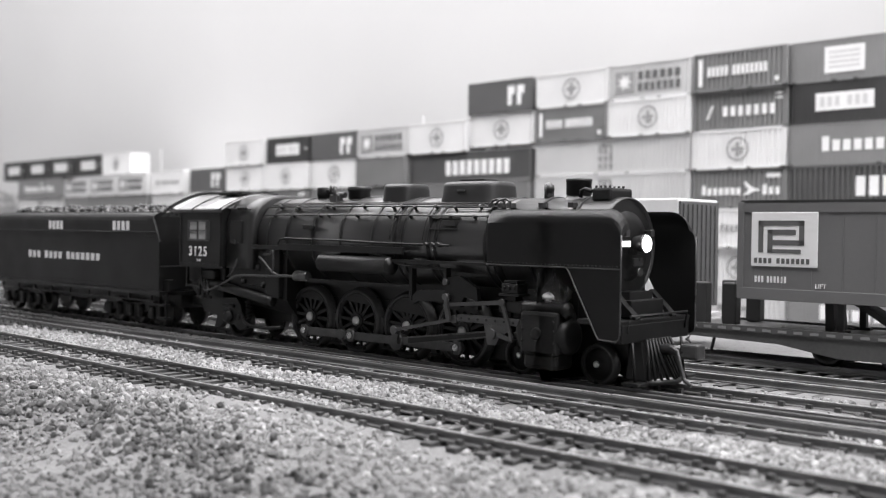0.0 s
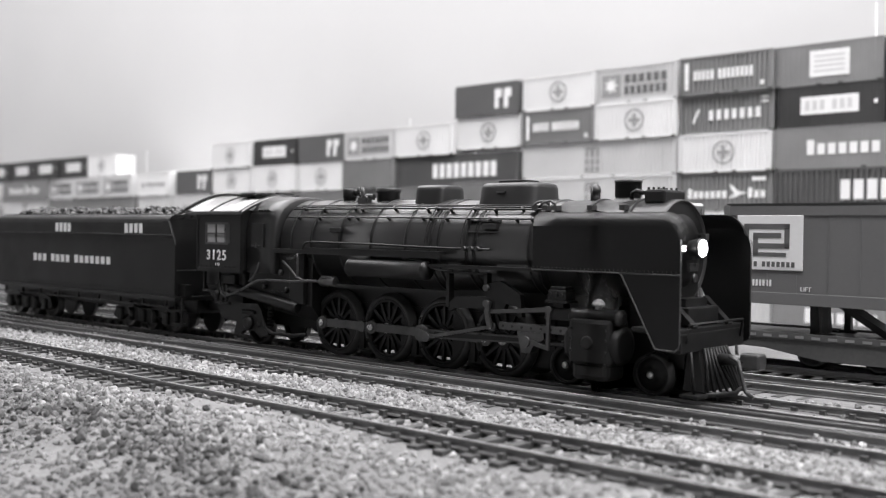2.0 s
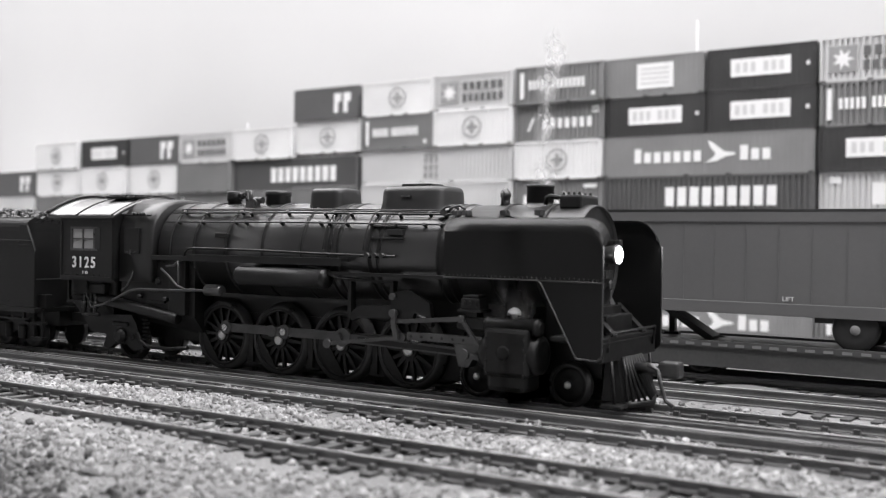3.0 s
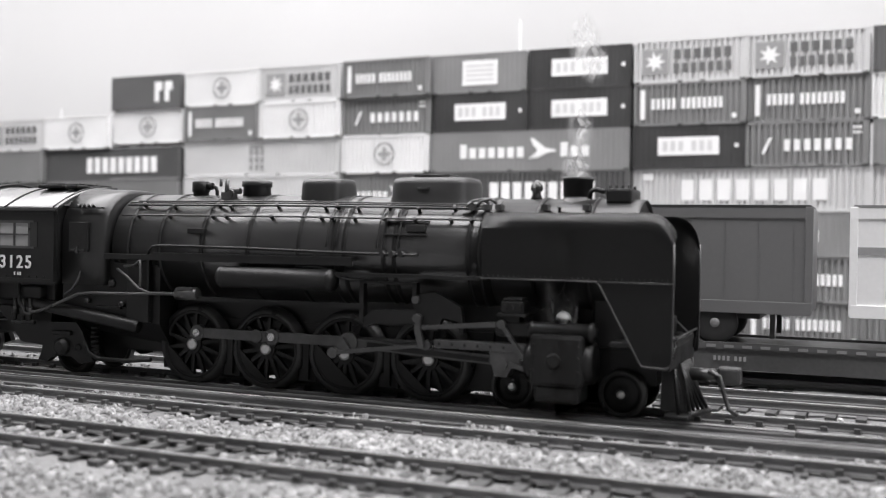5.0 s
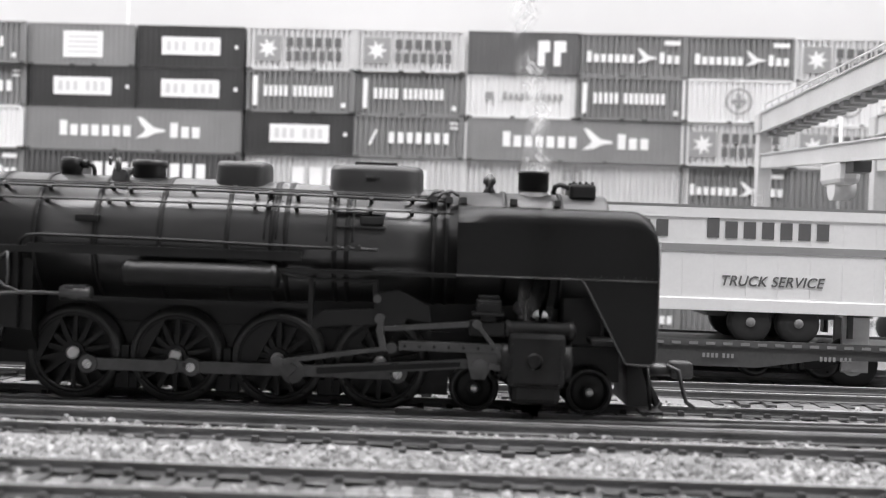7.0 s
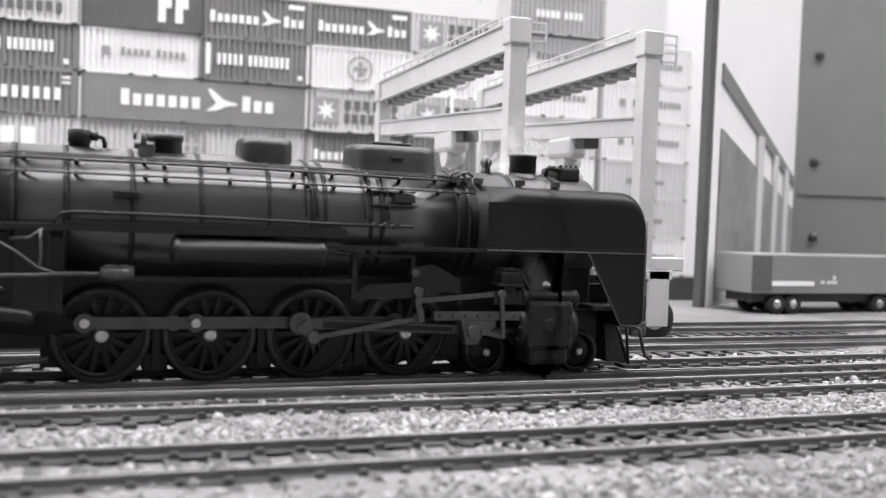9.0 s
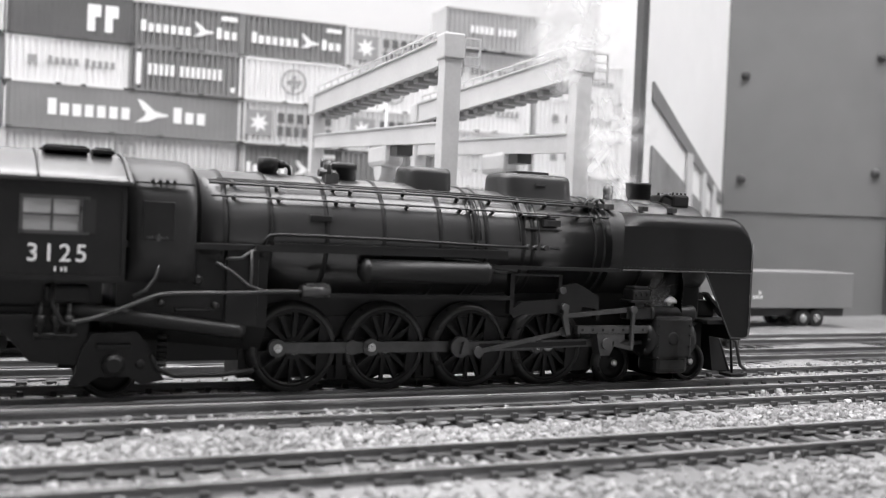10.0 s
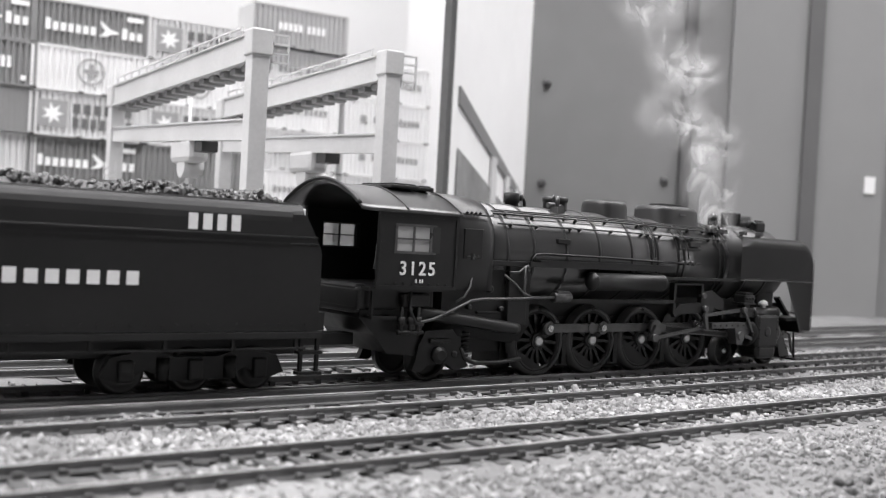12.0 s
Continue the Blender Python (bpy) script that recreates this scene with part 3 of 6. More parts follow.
    for k in range(10):
        cyl(bm, (-164 + k * 2.7, -18.1, 44.0), (-164 + k * 2.7, -18.6, 44.0), 0.22, n=5)
        cyl(bm, (-164 + k * 2.7, -18.1, 26.6), (-164 + k * 2.7, -18.7, 26.6), 0.22, n=5)
    for k in range(9):
        cyl(bm, (-163.6, -18.1, 28 + k * 1.8), (-163.6, -18.7, 28 + k * 1.8), 0.22, n=5)
    part("cab_rivet", bm, M_BLACK, L)
    # chimney
    bm = bmesh.new()
    lathe(bm, (0, 0, 46.6), (0, 0, 1), [(0, 5.4), (1.4, 4.2), (2.2, 3.3), (2.6, 3.2), (2.7, 3.45), (6.2, 3.45), (6.3, 3.6), (7.0, 3.6), (7.0, 2.6), (3, 2.5)], n=28)
    part("chimney", bm, M_JACKET, L, "short black chimney with flared base")
    # sand box and steam dome
    def dome(name, x0, x1, w, z0, z1, label, flare):
        bm = bmesh.new()
        rings = []
        n = 40
        cx, hl = (x0 + x1) / 2, (x1 - x0) / 2
        for z, gx, gy in ((z0 - 6.0, flare, 1.3), (z0 - 3.0, 1 + (flare - 1) * 0.3, 1.16), (z0, 1.0, 1.06), (z1 - 1.6, 1.0, 1.0), (z1 - 0.7, 0.98, 0.95), (z1 - 0.2, 0.94, 0.86), (z1, 0.86, 0.74), (z1 + 0.15, 0.5, 0.3), (z1 + 0.2, 0.02, 0.02)):
            ring = []
            for k in range(n):
                a = 2 * math.pi * k / n
                c, s = math.cos(a), math.sin(a)
                ring.append((cx + hl * gx * math.copysign(abs(c) ** 0.4, c), w * gy * math.copysign(abs(s) ** 0.6, s), z))
            rings.append(ring)
        loft(bm, rings)
        return part(name, bm, M_JACKET, L, label)
    sb = dome("sand_box", -46, -25, 7.2, 49.2, 53.6, "long rounded black sand box on the boiler", 1.18)
    shape("sand_box_lid", M_JACKET, sb, (-40.5, -31, -3.2, 3.2, 53.6, 54.4), bevel=0.2)
    shape("name_plate", M_STEEL, sb, (-37.5, -34.5, -7.9, -7.2, 50.6, 51.1))
    dome("steam_dome", -71.6, -59.6, 6.0, 49.0, 53.5, "rounded black steam dome", 1.15)
    # turret, generator, bell, feedwater box and little valves
    bm = bmesh.new()
    lathe(bm, (-87.4, 0, 48.5), (0, 0, 1), [(0, 3.8), (3.0, 3.6), (3.2, 4.0), (4.6, 4.0), (4.7, 3.4)], n=20)
    part("turret", bm, M_JACKET, L, "black steam turret")
    bm = bmesh.new()
    cyl(bm, (-94.2, -4, 50.4), (-90, -4, 50.4), 0.9, n=12)
    lathe(bm, (-91.2, -6.2, 49.6), (0, -1, 0), [(0, 1.0), (0.4, 1.2), (0.8, 1.0)], n=12)
    cyl(bm, (-92.5, -6.4, 49.5), (-92.5, -6.4, 53.2), 0.6, n=8)
    cyl(bm, (-94.3, -6.5, 51.5), (-94.3, -6.5, 53.4), 0.4, n=8)
    bx(bm, -93.5, -90.5, -7.6, -4.5, 48, 50)
    part("whistle_valve", bm, M_STEEL, L)
    bm = bmesh.new()
    lathe(bm, (-105.2, 0, 49.2), (0, 0, 1), [(0, 2.2), (1.0, 2.1), (1.2, 2.4), (3.8, 2.4), (4.0, 2.1), (4.2, 0.6)], n=18)
    cyl(bm, (-103, 0, 51.9), (-101.4, 0, 51.9), 1.0, n=12)
    tube(bm, [(-101.4, 0, 51.9), (-100.4, 0, 51.6), (-100.0, 0, 50.6), (-100.0, 0, 48.6)], 0.5)
    part("generator", bm, M_BLACK, L, "small black turbo generator")
    bm = bmesh.new()
    lathe(bm, (-10.0, 0, 48.3), (0, 0, 1), [(0, 1.6), (1.2, 1.0), (1.9, 0.9), (2.4, 1.5), (3.4, 1.4), (4.2, 0.8), (4.7, 0.3)], n=14)
    cyl(bm, (-10.0, -1.8, 48.2), (-10.0, -1.8, 52.3), 0.3, n=6)
    cyl(bm, (-10.0, 1.8, 48.2), (-10.0, 1.8, 52.3), 0.3, n=6)
    part("bell", bm, M_STEEL, L, "small metal bell in its yoke")
    bm = bmesh.new()
    bx(bm, 7.8, 13.6, -5.5, 5.5, 47.2, 50.9, bevel=0.7)
    for k in range(4):
        cyl(bm, (8.6 + k * 1.4, -4.4, 50.7), (8.6 + k * 1.4, -4.4, 51.5), 0.35, n=8)
        cyl(bm, (8.6 + k * 1.4, 2, 50.7), (8.6 + k * 1.4, 2, 51.5), 0.35, n=8)
    tube(bm, [(7.6, -5, 50), (5.5, -5, 50.6), (4.4, -5, 50.2), (4.0, -5, 48.4)], 0.6)
    part("feedwater_heater", bm, M_BLACK, L, "black feedwater heater box with bolts")
    bm = bmesh.new()
    for x in (-22.4, -19.0, -16, -5, 4.6):
        bx(bm, x - 0.8, x + 0.8, -10.5, -8.2, 45.6, 46.9)
    for a in (0, 1):
        tube(bm, [(-24 + a * 2, -9.5, 45.9), (-22.6 + a * 2, -9.2, 47.7), (-20.5 + a * 2, -8.6, 48.2), (-19 + a * 2, -8.4, 47.2)], 0.35)
    split(part("boiler_fitting", bm, M_STEEL, L))
    # handrails, sand pipes and the long running pipe on both sides
    def on_boiler(x, angle, out):
        r = 13.6 + 0.75 * max(0, min(1, (-x - 20) / 50)) + out
        return (x, -r * math.cos(radians(angle)), BZ + r * math.sin(radians(angle)))
    for s in (-1, 1):
        for angle, out, r, x0, x1 in ((47, 0.9, 0.3, -121, -19), (51, 0.8, 0.24, -121, -19), (55, 0.6, 0.2, -119, -22), (33, 1.0, 0.26, -121, -18)):
            bm = bmesh.new()
            pts = [on_boiler(x, angle, out) for x in np.linspace(x0, x1, 9)]
            tube(bm, [(p[0], p[1] * -s, p[2]) for p in pts], r)
            part("handrail", bm, M_JACKET, L)
        bm = bmesh.new()
        for k, x in enumerate((-116, -106, -92.5, -88.5, -75, -61, -58, -52, -44, -36, -27, -22)):
            for angle in ((33, 46) if k % 2 else (33, 49)):
                p, q = on_boiler(x, angle, -0.3), on_boiler(x, angle, 1.25)
                cyl(bm, (p[0], p[1] * -s, p[2]), (q[0], q[1] * -s, q[2]), 0.45, n=8)
        p = on_boiler(-96.5, 18, 0.2)
        bx(bm, -99, -94, -s * p[1] - 0.7, -s * p[1] + 0.7, p[2] - 0.8, p[2] + 0.6, bevel=0.2)
        split(part("handrail_stanchion", bm, M_BLACK, L))
        bm = bmesh.new()
        for x in (-58.5, -56, -45, -39.5):
            tube(bm, [(q[0], q[1] * -s, q[2]) for q in (on_boiler(x, a, 0.25) for a in range(60, -1, -8))], 0.2)
        split(part("sand_pipe", bm, M_BLACK, L))
        y0, y1 = sorted((s * 14.4, s * 17.4))
        shape("running_board", M_BLACK, L, (-108, -50, y0, y1, 33.2, 34.0), (-112, -50, y0 if s < 0 else y1 - 0.6, y0 + 0.6 if s < 0 else y1, 32.0, 33.4), (-57, -17, y0, y1, 29.6, 30.4), label="black running board")
        bm = bmesh.new()
        yy = s * 15.9
        tube(bm, [(-110, yy, 33.2), (-109.8, yy, 34.4), (-108.6, yy, 35.5), (-106, yy, 35.8), (-80, yy, 35.6), (-58, yy, 35.1), (-42, s * 15.2, 34.9)], 0.36)
        part("injector_pipe", bm, M_BLACK, L, "long black pipe along the boiler")
        bm = bmesh.new()
        for x in (-43, -40.5, -38.2):
            cyl(bm, (x, s * 13.2, 35.0), (x, s * 15.6, 35.0), 0.7, n=10)
        cyl(bm, (-45, s * 14.8, 35.0), (-34, s * 14.8, 34.9), 0.35, n=8)
        shape("access_panel", M_JACKET, L, (-43.5, -32.5, s * 13.1 - 0.35, s * 13.1 + 0.35, 39.4, 39.8), (-43.5, -32.5, s * 11.7 - 0.35, s * 11.7 + 0.35, 42.6, 43.0), (-43.5, -43.1, s * 12.4 - 0.9, s * 12.4 + 0.9, 39.6, 42.8), (-38, -33, s * 12.6 - 0.8, s * 12.6 + 0.8, 40.4, 42.0), bevel=0.1)
        part("feed_valve", bm, M_JACKET, L)
        # air reservoir
        bm = bmesh.new()
        lathe(bm, (-87.8, s * 16.6, 28.4), (1, 0, 0), [(0, 0.3), (0.2, 1.8), (0.8, 2.5), (1.2, 2.8), (2.0, 2.8), (2.1, 2.65), (31.6, 2.65), (31.7, 2.8), (32.4, 2.8), (33.0, 2.4), (33.6, 0.5)], n=24)
        part("air_reservoir", bm, M_BLACK, L, "long black air reservoir cylinder")
        bm = bmesh.new()
        tube(bm, [(-66, s * 15.6, 31.6), (-60, s * 16.2, 31.5), (-56.5, s * 16.6, 31.0), (-54, s * 16.4, 29.4), (-51, s * 15.6, 28.8), (-47, s * 15, 28.8)], 0.32)
        tube(bm, [(-152, s * 16.4, 16.0), (-148, s * 16.8, 16.8), (-145, s * 16.9, 17.4), (-142, s * 16.9, 18.4), (-132, s * 16.8, 22.4), (-128, s * 16.6, 22.8), (-114, s * 16.2, 23.0), (-110, s * 16.0, 23.2), (-104, s * 16, 23.4), (-97, s * 16, 23.4)], 0.42)
        tube(bm, [(-120, s * 15.8, 29.4), (-116.5, s * 16, 27.4), (-113, s * 16, 24.6), (-109.5, s * 16, 23.4), (-104, s * 16, 23.6)], 0.34)
        tube(bm, [(-118, s * 15.6, 30.2), (-114.5, s * 15.8, 30.4), (-112.5, s * 15.8, 32.0), (-109, s * 15.8, 32.4), (-92, s * 15.8, 32.3)], 0.34)
        tube(bm, [(-112.5, s * 15.9, 32.0), (-112.3, s * 15.9, 27), (-112.6, s * 15.9, 24)], 0.34)
        tube(bm, [(-137, s * 16.4, 22.0), (-134.5, s * 16.6, 23.4), (-132.6, s * 16.4, 26.0), (-131.4, s * 15.6, 30.5)], 0.32)
        split(part("feed_pipe", bm, M_STEEL, L, "bent dark metal feed pipes"))
        bm = bmesh.new()
        cyl(bm, (-101, s * 15.6, 23.4), (-94.5, s * 15.6, 23.6), 1.5, n=14)
        bx(bm, -100.2, -95.4, s * 15.6 - 1.2, s * 15.6 + 1.2, 24.6, 25.3)
        part("injector", bm, M_STEEL, L)
        y0, y1 = sorted((s * 14.2, s * 16.2))
        shape("lower_running_board", M_BLACK, L, (-97, -47.5, y0, y1, 22.0, 23.0))
        # valve gear hanger and link
        shape("valve_gear_hanger", M_BLACK, L, (-48.3, -47.2, y0, y1, 18.6, 28.4), (-48.3, -33.6, y0, y1, 28.0, 28.5), (-34.6, -33.6, y0, y1, 25, 28.4))
        bm = bmesh.new()
        prism(bm, [(-48, 19.3), (-45, 21.7), (-34.3, 22.3), (-34.3, 25.6), (-29.3, 26.5), (-27.5, 25.8), (-22.5, 23.2), (-21.8, 17.4), (-22.8, 17), (-23.2, 20.0), (-27.2, 20.6), (-28.4, 17.6), (-30, 17.6), (-31.8, 19.1), (-45, 18.5), (-47, 17.5)], y0 + 0.2, y1 - 0.2)
        part("link_bracket", bm, M_BLACK, L, "dark valve gear bracket")
        bm = bmesh.new()
        prism(bm, [(-32.4, 13.6), (-31.2, 13.6), (-31.6, 16.0), (-32.2, 18), (-31.8, 21), (-33.0, 21.2), (-33.6, 18), (-33.0, 15.5)], s * 16.9 - 0.4, s * 16.9 + 0.4)
        cyl(bm, (-33, s * 16, 20.4), (-33, s * 17.6, 20.4), 1.0, n=12)
        cyl(bm, (-33.6, s * 15, 24.6), (-33.6, s * 17, 24.6), 0.9, n=10)
        part("expansion_link", bm, M_STEEL, L)
        # cylinder with its valve chest
        bm = bmesh.new()
        y0, y1 = sorted((s * 9.0, s * 18.3))
        bx(bm, -5.6, 6.6, y0, y1, 7.0, 18.4, bevel=1.0)
        bx(bm, -4.8, 5.8, y0 + 0.4, y1 - 0.4, 3.2, 8.0, bevel=1.3)
        lathe(bm, (-7.2, s * 13.4, 12.2), (1, 0, 0), [(0, 3.5), (0.2, 4.6), (1.4, 4.8), (14, 4.8), (15.2, 4.6), (15.5, 3.4)], n=22)
        cb = part("cylinder_block", bm, M_BLACK, L, "black cylinder block with bolted heads")
        bm = bmesh.new()
        lathe(bm, (-6.4, s * 15.2, 18.9), (1, 0, 0), [(0, 1.2), (0.2, 2.1), (1.0, 2.2), (1.2, 1.95), (13.4, 1.95), (13.6, 2.2), (14.6, 2.2), (14.8, 1.4), (15.2, 1.2)], n=20)
        bx(bm, -14.0, -6.2, s * 15.2 - 1.6, s * 15.2 + 1.6, 17.4, 20.6, bevel=0.4)
        bx(bm, -4, 6, s * 13.6 - 3, s * 13.6 + 3, 17, 19.4)
        part("valve_chest", bm, M_BLACK, cb, "round valve chest")
        bm = bmesh.new()
        for k in range(8):
            a = 2 * math.pi * k / 8
            cyl(bm, (-6.6, s * 13.4 + 4.1 * math.cos(a), 12.2 + 4.1 * math.sin(a)), (-7.8, s * 13.4 + 4.1 * math.cos(a), 12.2 + 4.1 * math.sin(a)), 0.4, n=6)
        lathe(bm, (0, s * 18.2, 12.6), (0, s, 0), [(0, 1.8), (0.25, 1.7), (0.3, 1.2)], n=16)
        for a in (-4.6, 5.4):
            for z in (7.5, 10.5, 13.5, 16):
                cyl(bm, (a, s * 18, z), (a, s * 18.7, z), 0.35, n=6)
        split(part("cylinder_bolt", bm, M_BLACK, cb))
        bm = bmesh.new()
        cyl(bm, (1.2, s * 15, 20.6), (1.2, s * 15, 21.8), 0.9, n=14)
        lathe(bm, (1.2, s * 15, 21.6), (0, 0, 1), [(0, 1.7), (0.8, 1.6), (1.4, 1.1), (1.8, 0.3)], n=16)
        part("relief_valve", bm, M_LIGHT, cb, "pale relief valve")
        bm = bmesh.new()
        bx(bm, -12.6, -7.2, s * 15 - 2.4, s * 15 + 2.4, 22.4, 25.2, bevel=0.4)
        bx(bm, -13.4, -6.6, s * 15 - 2.6, s * 15 + 2.6, 21.8, 22.5, bevel=0.2)
        bx(bm, -12.2, -7.6, s * 15 - 2, s * 15 + 2, 25.2, 26.0, bevel=0.3)
        for k in range(3):
            cyl(bm, (-11.6 + k * 1.7, s * 17.3, 24), (-11.6 + k * 1.7, s * 17.9, 24), 0.55, n=8)
        bx(bm, -11.4, -8.4, s * 15 - 1.5, s * 15 + 1.5, 20.0, 22.0)
        part("lubricator", bm, M_BLACK, L)
        # slide bars
        bm = bmesh.new()
        bx(bm, -28.8, -6.8, s * 15.8 - 1.0, s * 15.8 + 1.0, 13.8, 15.8, bevel=0.15)
        sbar = part("slide_bar", bm, M_STEEL, L, "steel slide bar with bolt holes")
        bm = bmesh.new()
        for k in range(7):
            cyl(bm, (-27.4 + k * 3.1, s * 16.7, 14.8), (-27.4 + k * 3.1, s * 17.0, 14.8), 0.35, n=8)
        part("slide_bar_bolt", bm, M_BLACK, sbar)
        # smoke deflector: a tall plate rolled over at its top
        bm = bmesh.new()
        st = [-17, -10, 0, 8.6, 9.4, 11, 13, 15, 17, 18.6, 19.6, 20.8, 22, 23.2, 24.2, 25, 25.4]
        cols = []
        for x in st:
            low = 30.2 if x <= 9.4 else max(12.6, 30.2 - (x - 9.4) * 17.6 / 9.6)
            if x > 24.2:
                low = 12.6 + (x - 24.2) * 0.5
            top = 45.0 if x <= 19.6 else 39.2 + 5.8 * math.sqrt(max(0.0, 1 - ((x - 19.6) / 5.85) ** 2))
            rr = 3.6
            col = [(x, s * 18.2, low + (top - rr - low) * f) for f in (0, 0.25, 0.5, 0.75, 1)]
            col += [(x, s * (18.2 - rr + rr * math.cos(radians(a))), top - rr + rr * math.sin(radians(a))) for a in (18, 36, 54, 72, 90)]
            cols.append(col)
        vs = [[bm.verts.new(p) for p in c] for c in cols]
        for q, w in zip(vs, vs[1:]):
            for k in range(len(q) - 1):
                bm.faces.new((q[k], q[k + 1], w[k + 1], w[k])).smooth = True
        bmesh.ops.solidify(bm, geom=bm.faces[:], thickness=0.5)
        for f in bm.faces:
            f.normal_update()
            f.smooth = 0.1 < abs(f.normal.z) < 0.999 and abs(f.normal.x) < 0.3
        dp = part("smoke_deflector", bm, M_JACKET, L, "large black smoke deflector plate with rolled top")
        bm = bmesh.new()
        edge = [(-17, 30.2), (9.2, 30.2), (10.0, 29.3), (18.6, 13.6), (19.2, 12.7), (24.2, 12.5), (25.2, 13.2), (25.5, 14.5), (25.5, 30), (25.5, 38.5)]
        tube(bm, [(x, s * 18.5, z) for x, z in edge], 0.22, n=6)
        tube(bm, [(9.2, s * 18.5, 30.2), (25.4, s * 18.5, 30.2)], 0.18, n=6)
        part("edge_bead", bm, M_STEEL, dp, "thin riveted edge bead")
        bm = bmesh.new()
        for k in range(36):
            x = -16.6 + k * 1.2
            cyl(bm, (x, s * 18.3, 30.8), (x, s * 18.75, 30.8), 0.2, n=5)
        part("rivet", bm, M_JACKET, dp)
    # main frame under the boiler, and steps
    shape("main_frame", M_BLACK, L, (-140, 20, -5.6, 5.6, 7, 24), (-112, -18, -6.2, 6.2, 3.0, 17), label="dark plate frame between the wheels")
    bm = bmesh.new()
    for x in (-89, -66.6, -44.2):
        bx(bm, x - 2.6, x + 2.6, -8.2, 8.2, 2.2, 6.0, bevel=0.3)
        bx(bm, x - 0.8, x + 0.8, -9.2, 9.2, 3.0, 12.0)
    part("brake_rigging", bm, M_BLACK, L)
    # front end
    bm = bmesh.new()
    lathe(bm, (20.2, 0, 36.4), (1, 0, 0), [(-2.4, 0.6), (-2.2, 1.9), (0.6, 2.5), (1.2, 2.6)], n=20)
    bx(bm, 16.4, 19, -0.8, 0.8, 33.5, 36)
    hl = part("headlight", bm, M_STEEL, L, "round lit headlight on a bracket")
    bm = bmesh.new()
    lathe(bm, (21.4, 0, 36.4), (1, 0, 0), [(0, 2.2), (0.3, 2.0), (0.7, 1.2), (0.85, 0.1)], n=20)
    part("lens", bm, M_LAMP, hl, "glowing headlight lens")
    shape("number_board", M_BLACK, L, (16.6, 18.4, -7.4, -3.0, 35.2, 37.4), bevel=0.2)
    shape("lit_number_pane", M_PANE, L, (18.4, 18.7, -7.0, -3.4, 35.6, 37.0), (16.8, 18.2, -7.6, -7.3, 35.6, 37.0), label="small glowing number pane")
    bm = bmesh.new()
    bx(bm, 18.4, 19.2, -2.2, 2.2, 30.6, 32.6, bevel=0.1)
    lathe(bm, (19.2, 0, 29.0), (1, 0, 0), [(0, 1.2), (0.4, 1.2), (0.6, 0.8)], n=14)
    for s in (-1, 1):
        bx(bm, 16.8, 19.6, s * 6 - 0.9, s * 6 + 0.9, 38.2, 40.0, bevel=0.2)
    part("front_plate", bm, M_STEEL, L)
    shape("smokebox_saddle", M_BLACK, L, (6, 16, -9, 9, 15, 29), bevel=0.8)
    shape("front_deck", M_BLACK, L, (12, 24.6, -17.4, 17.4, 16.2, 17.4), (21.5, 24.8, -16.5, 16.5, 11.8, 16.4), (14, 22, -8, 8, 17.4, 22), bevel=0.3, label="black front deck and buffer beam")
    bm = bmesh.new()
    for s in (-1, 1):
        rod(bm, 17.6, 24, 24.5, 17.5, s * 9 - 1.2, s * 9 + 1.2, 0.4, 0.4)
    tube(bm, [(25, -14, 14.2), (25.6, -14, 18.6), (25.6, 14, 18.6), (25, 14, 14.2)], 0.3)
    split(part("front_step", bm, M_BLACK, L))
    bm = bmesh.new()
    for k in range(9):
        f = k / 8 * 2 - 1
        tip = Vector((30.4 - 2.6 * abs(f), f * 8.6, 2.0))
        tube(bm, [(25.2, f * 5.6, 12.4), (26.4, f * 6.6, 9), tip], 0.42, n=6)
    tube(bm, [(27.4, -9.4, 1.8), (30.6, 0, 1.6), (27.4, 9.4, 1.8)], 0.7, n=7)
    loft(bm, [[(21.5, -7, 12.2), (24.4, -7, 12.2), (24.4, 7, 12.2), (21.5, 7, 12.2)], [(21.5, -9, 2.4), (27.0, -9, 2.4), (28.6, 9, 2.4), (21.5, 9, 2.4)]], smooth=False)
    bx(bm, 23.4, 28.4, -14.4, -9.6, 1.4, 2.2, bevel=0.2)
    bx(bm, 23.4, 28.4, 9.6, 14.4, 1.4, 2.2, bevel=0.2)
    for q in (-12, 12):
        tube(bm, [(25, q, 12), (26, q, 2)], 0.4, n=6)
    split(part("pilot", bm, M_BLACK, L, "black slatted cowcatcher pilot"))
    bm = bmesh.new()
    cyl(bm, (26.5, 0, 9.6), (33, 0, 9.6), 1.4, n=12)
    bx(bm, 32.5, 37.5, -2.2, 2.2, 7.8, 11.6, bevel=0.6)
    tube(bm, [(31, -4.5, 11), (33.5, -4.8, 10), (34.5, -4.8, 6), (35.5, -4.8, 3.0), (37.4, -4.8, 1.8)], 0.5)
    part("coupler", bm, M_STEEL, L, "front coupler with hanging air hose")
    # cab steps, trailing truck
    bm = bmesh.new()
    for s in (-1, 1):
        bx(bm, -163.5, -156, s * 14.6 - 1.6, s * 14.6 + 1.6, 17.4, 18.2)
        bx(bm, -163.6, -162.9, s * 15.4 - 0.5, s * 15.4 + 0.5, 17.4, 25)
        bx(bm, -154, -145.5, s * 14.8 - 1.5, s * 14.8 + 1.5, 20.5, 24, bevel=0.6)
        tube(bm, [(-152.5, s * 16.8, 25), (-152.5, s * 17, 20), (-150.5, s * 17, 16.5), (-148, s * 17, 16.0)], 0.45)
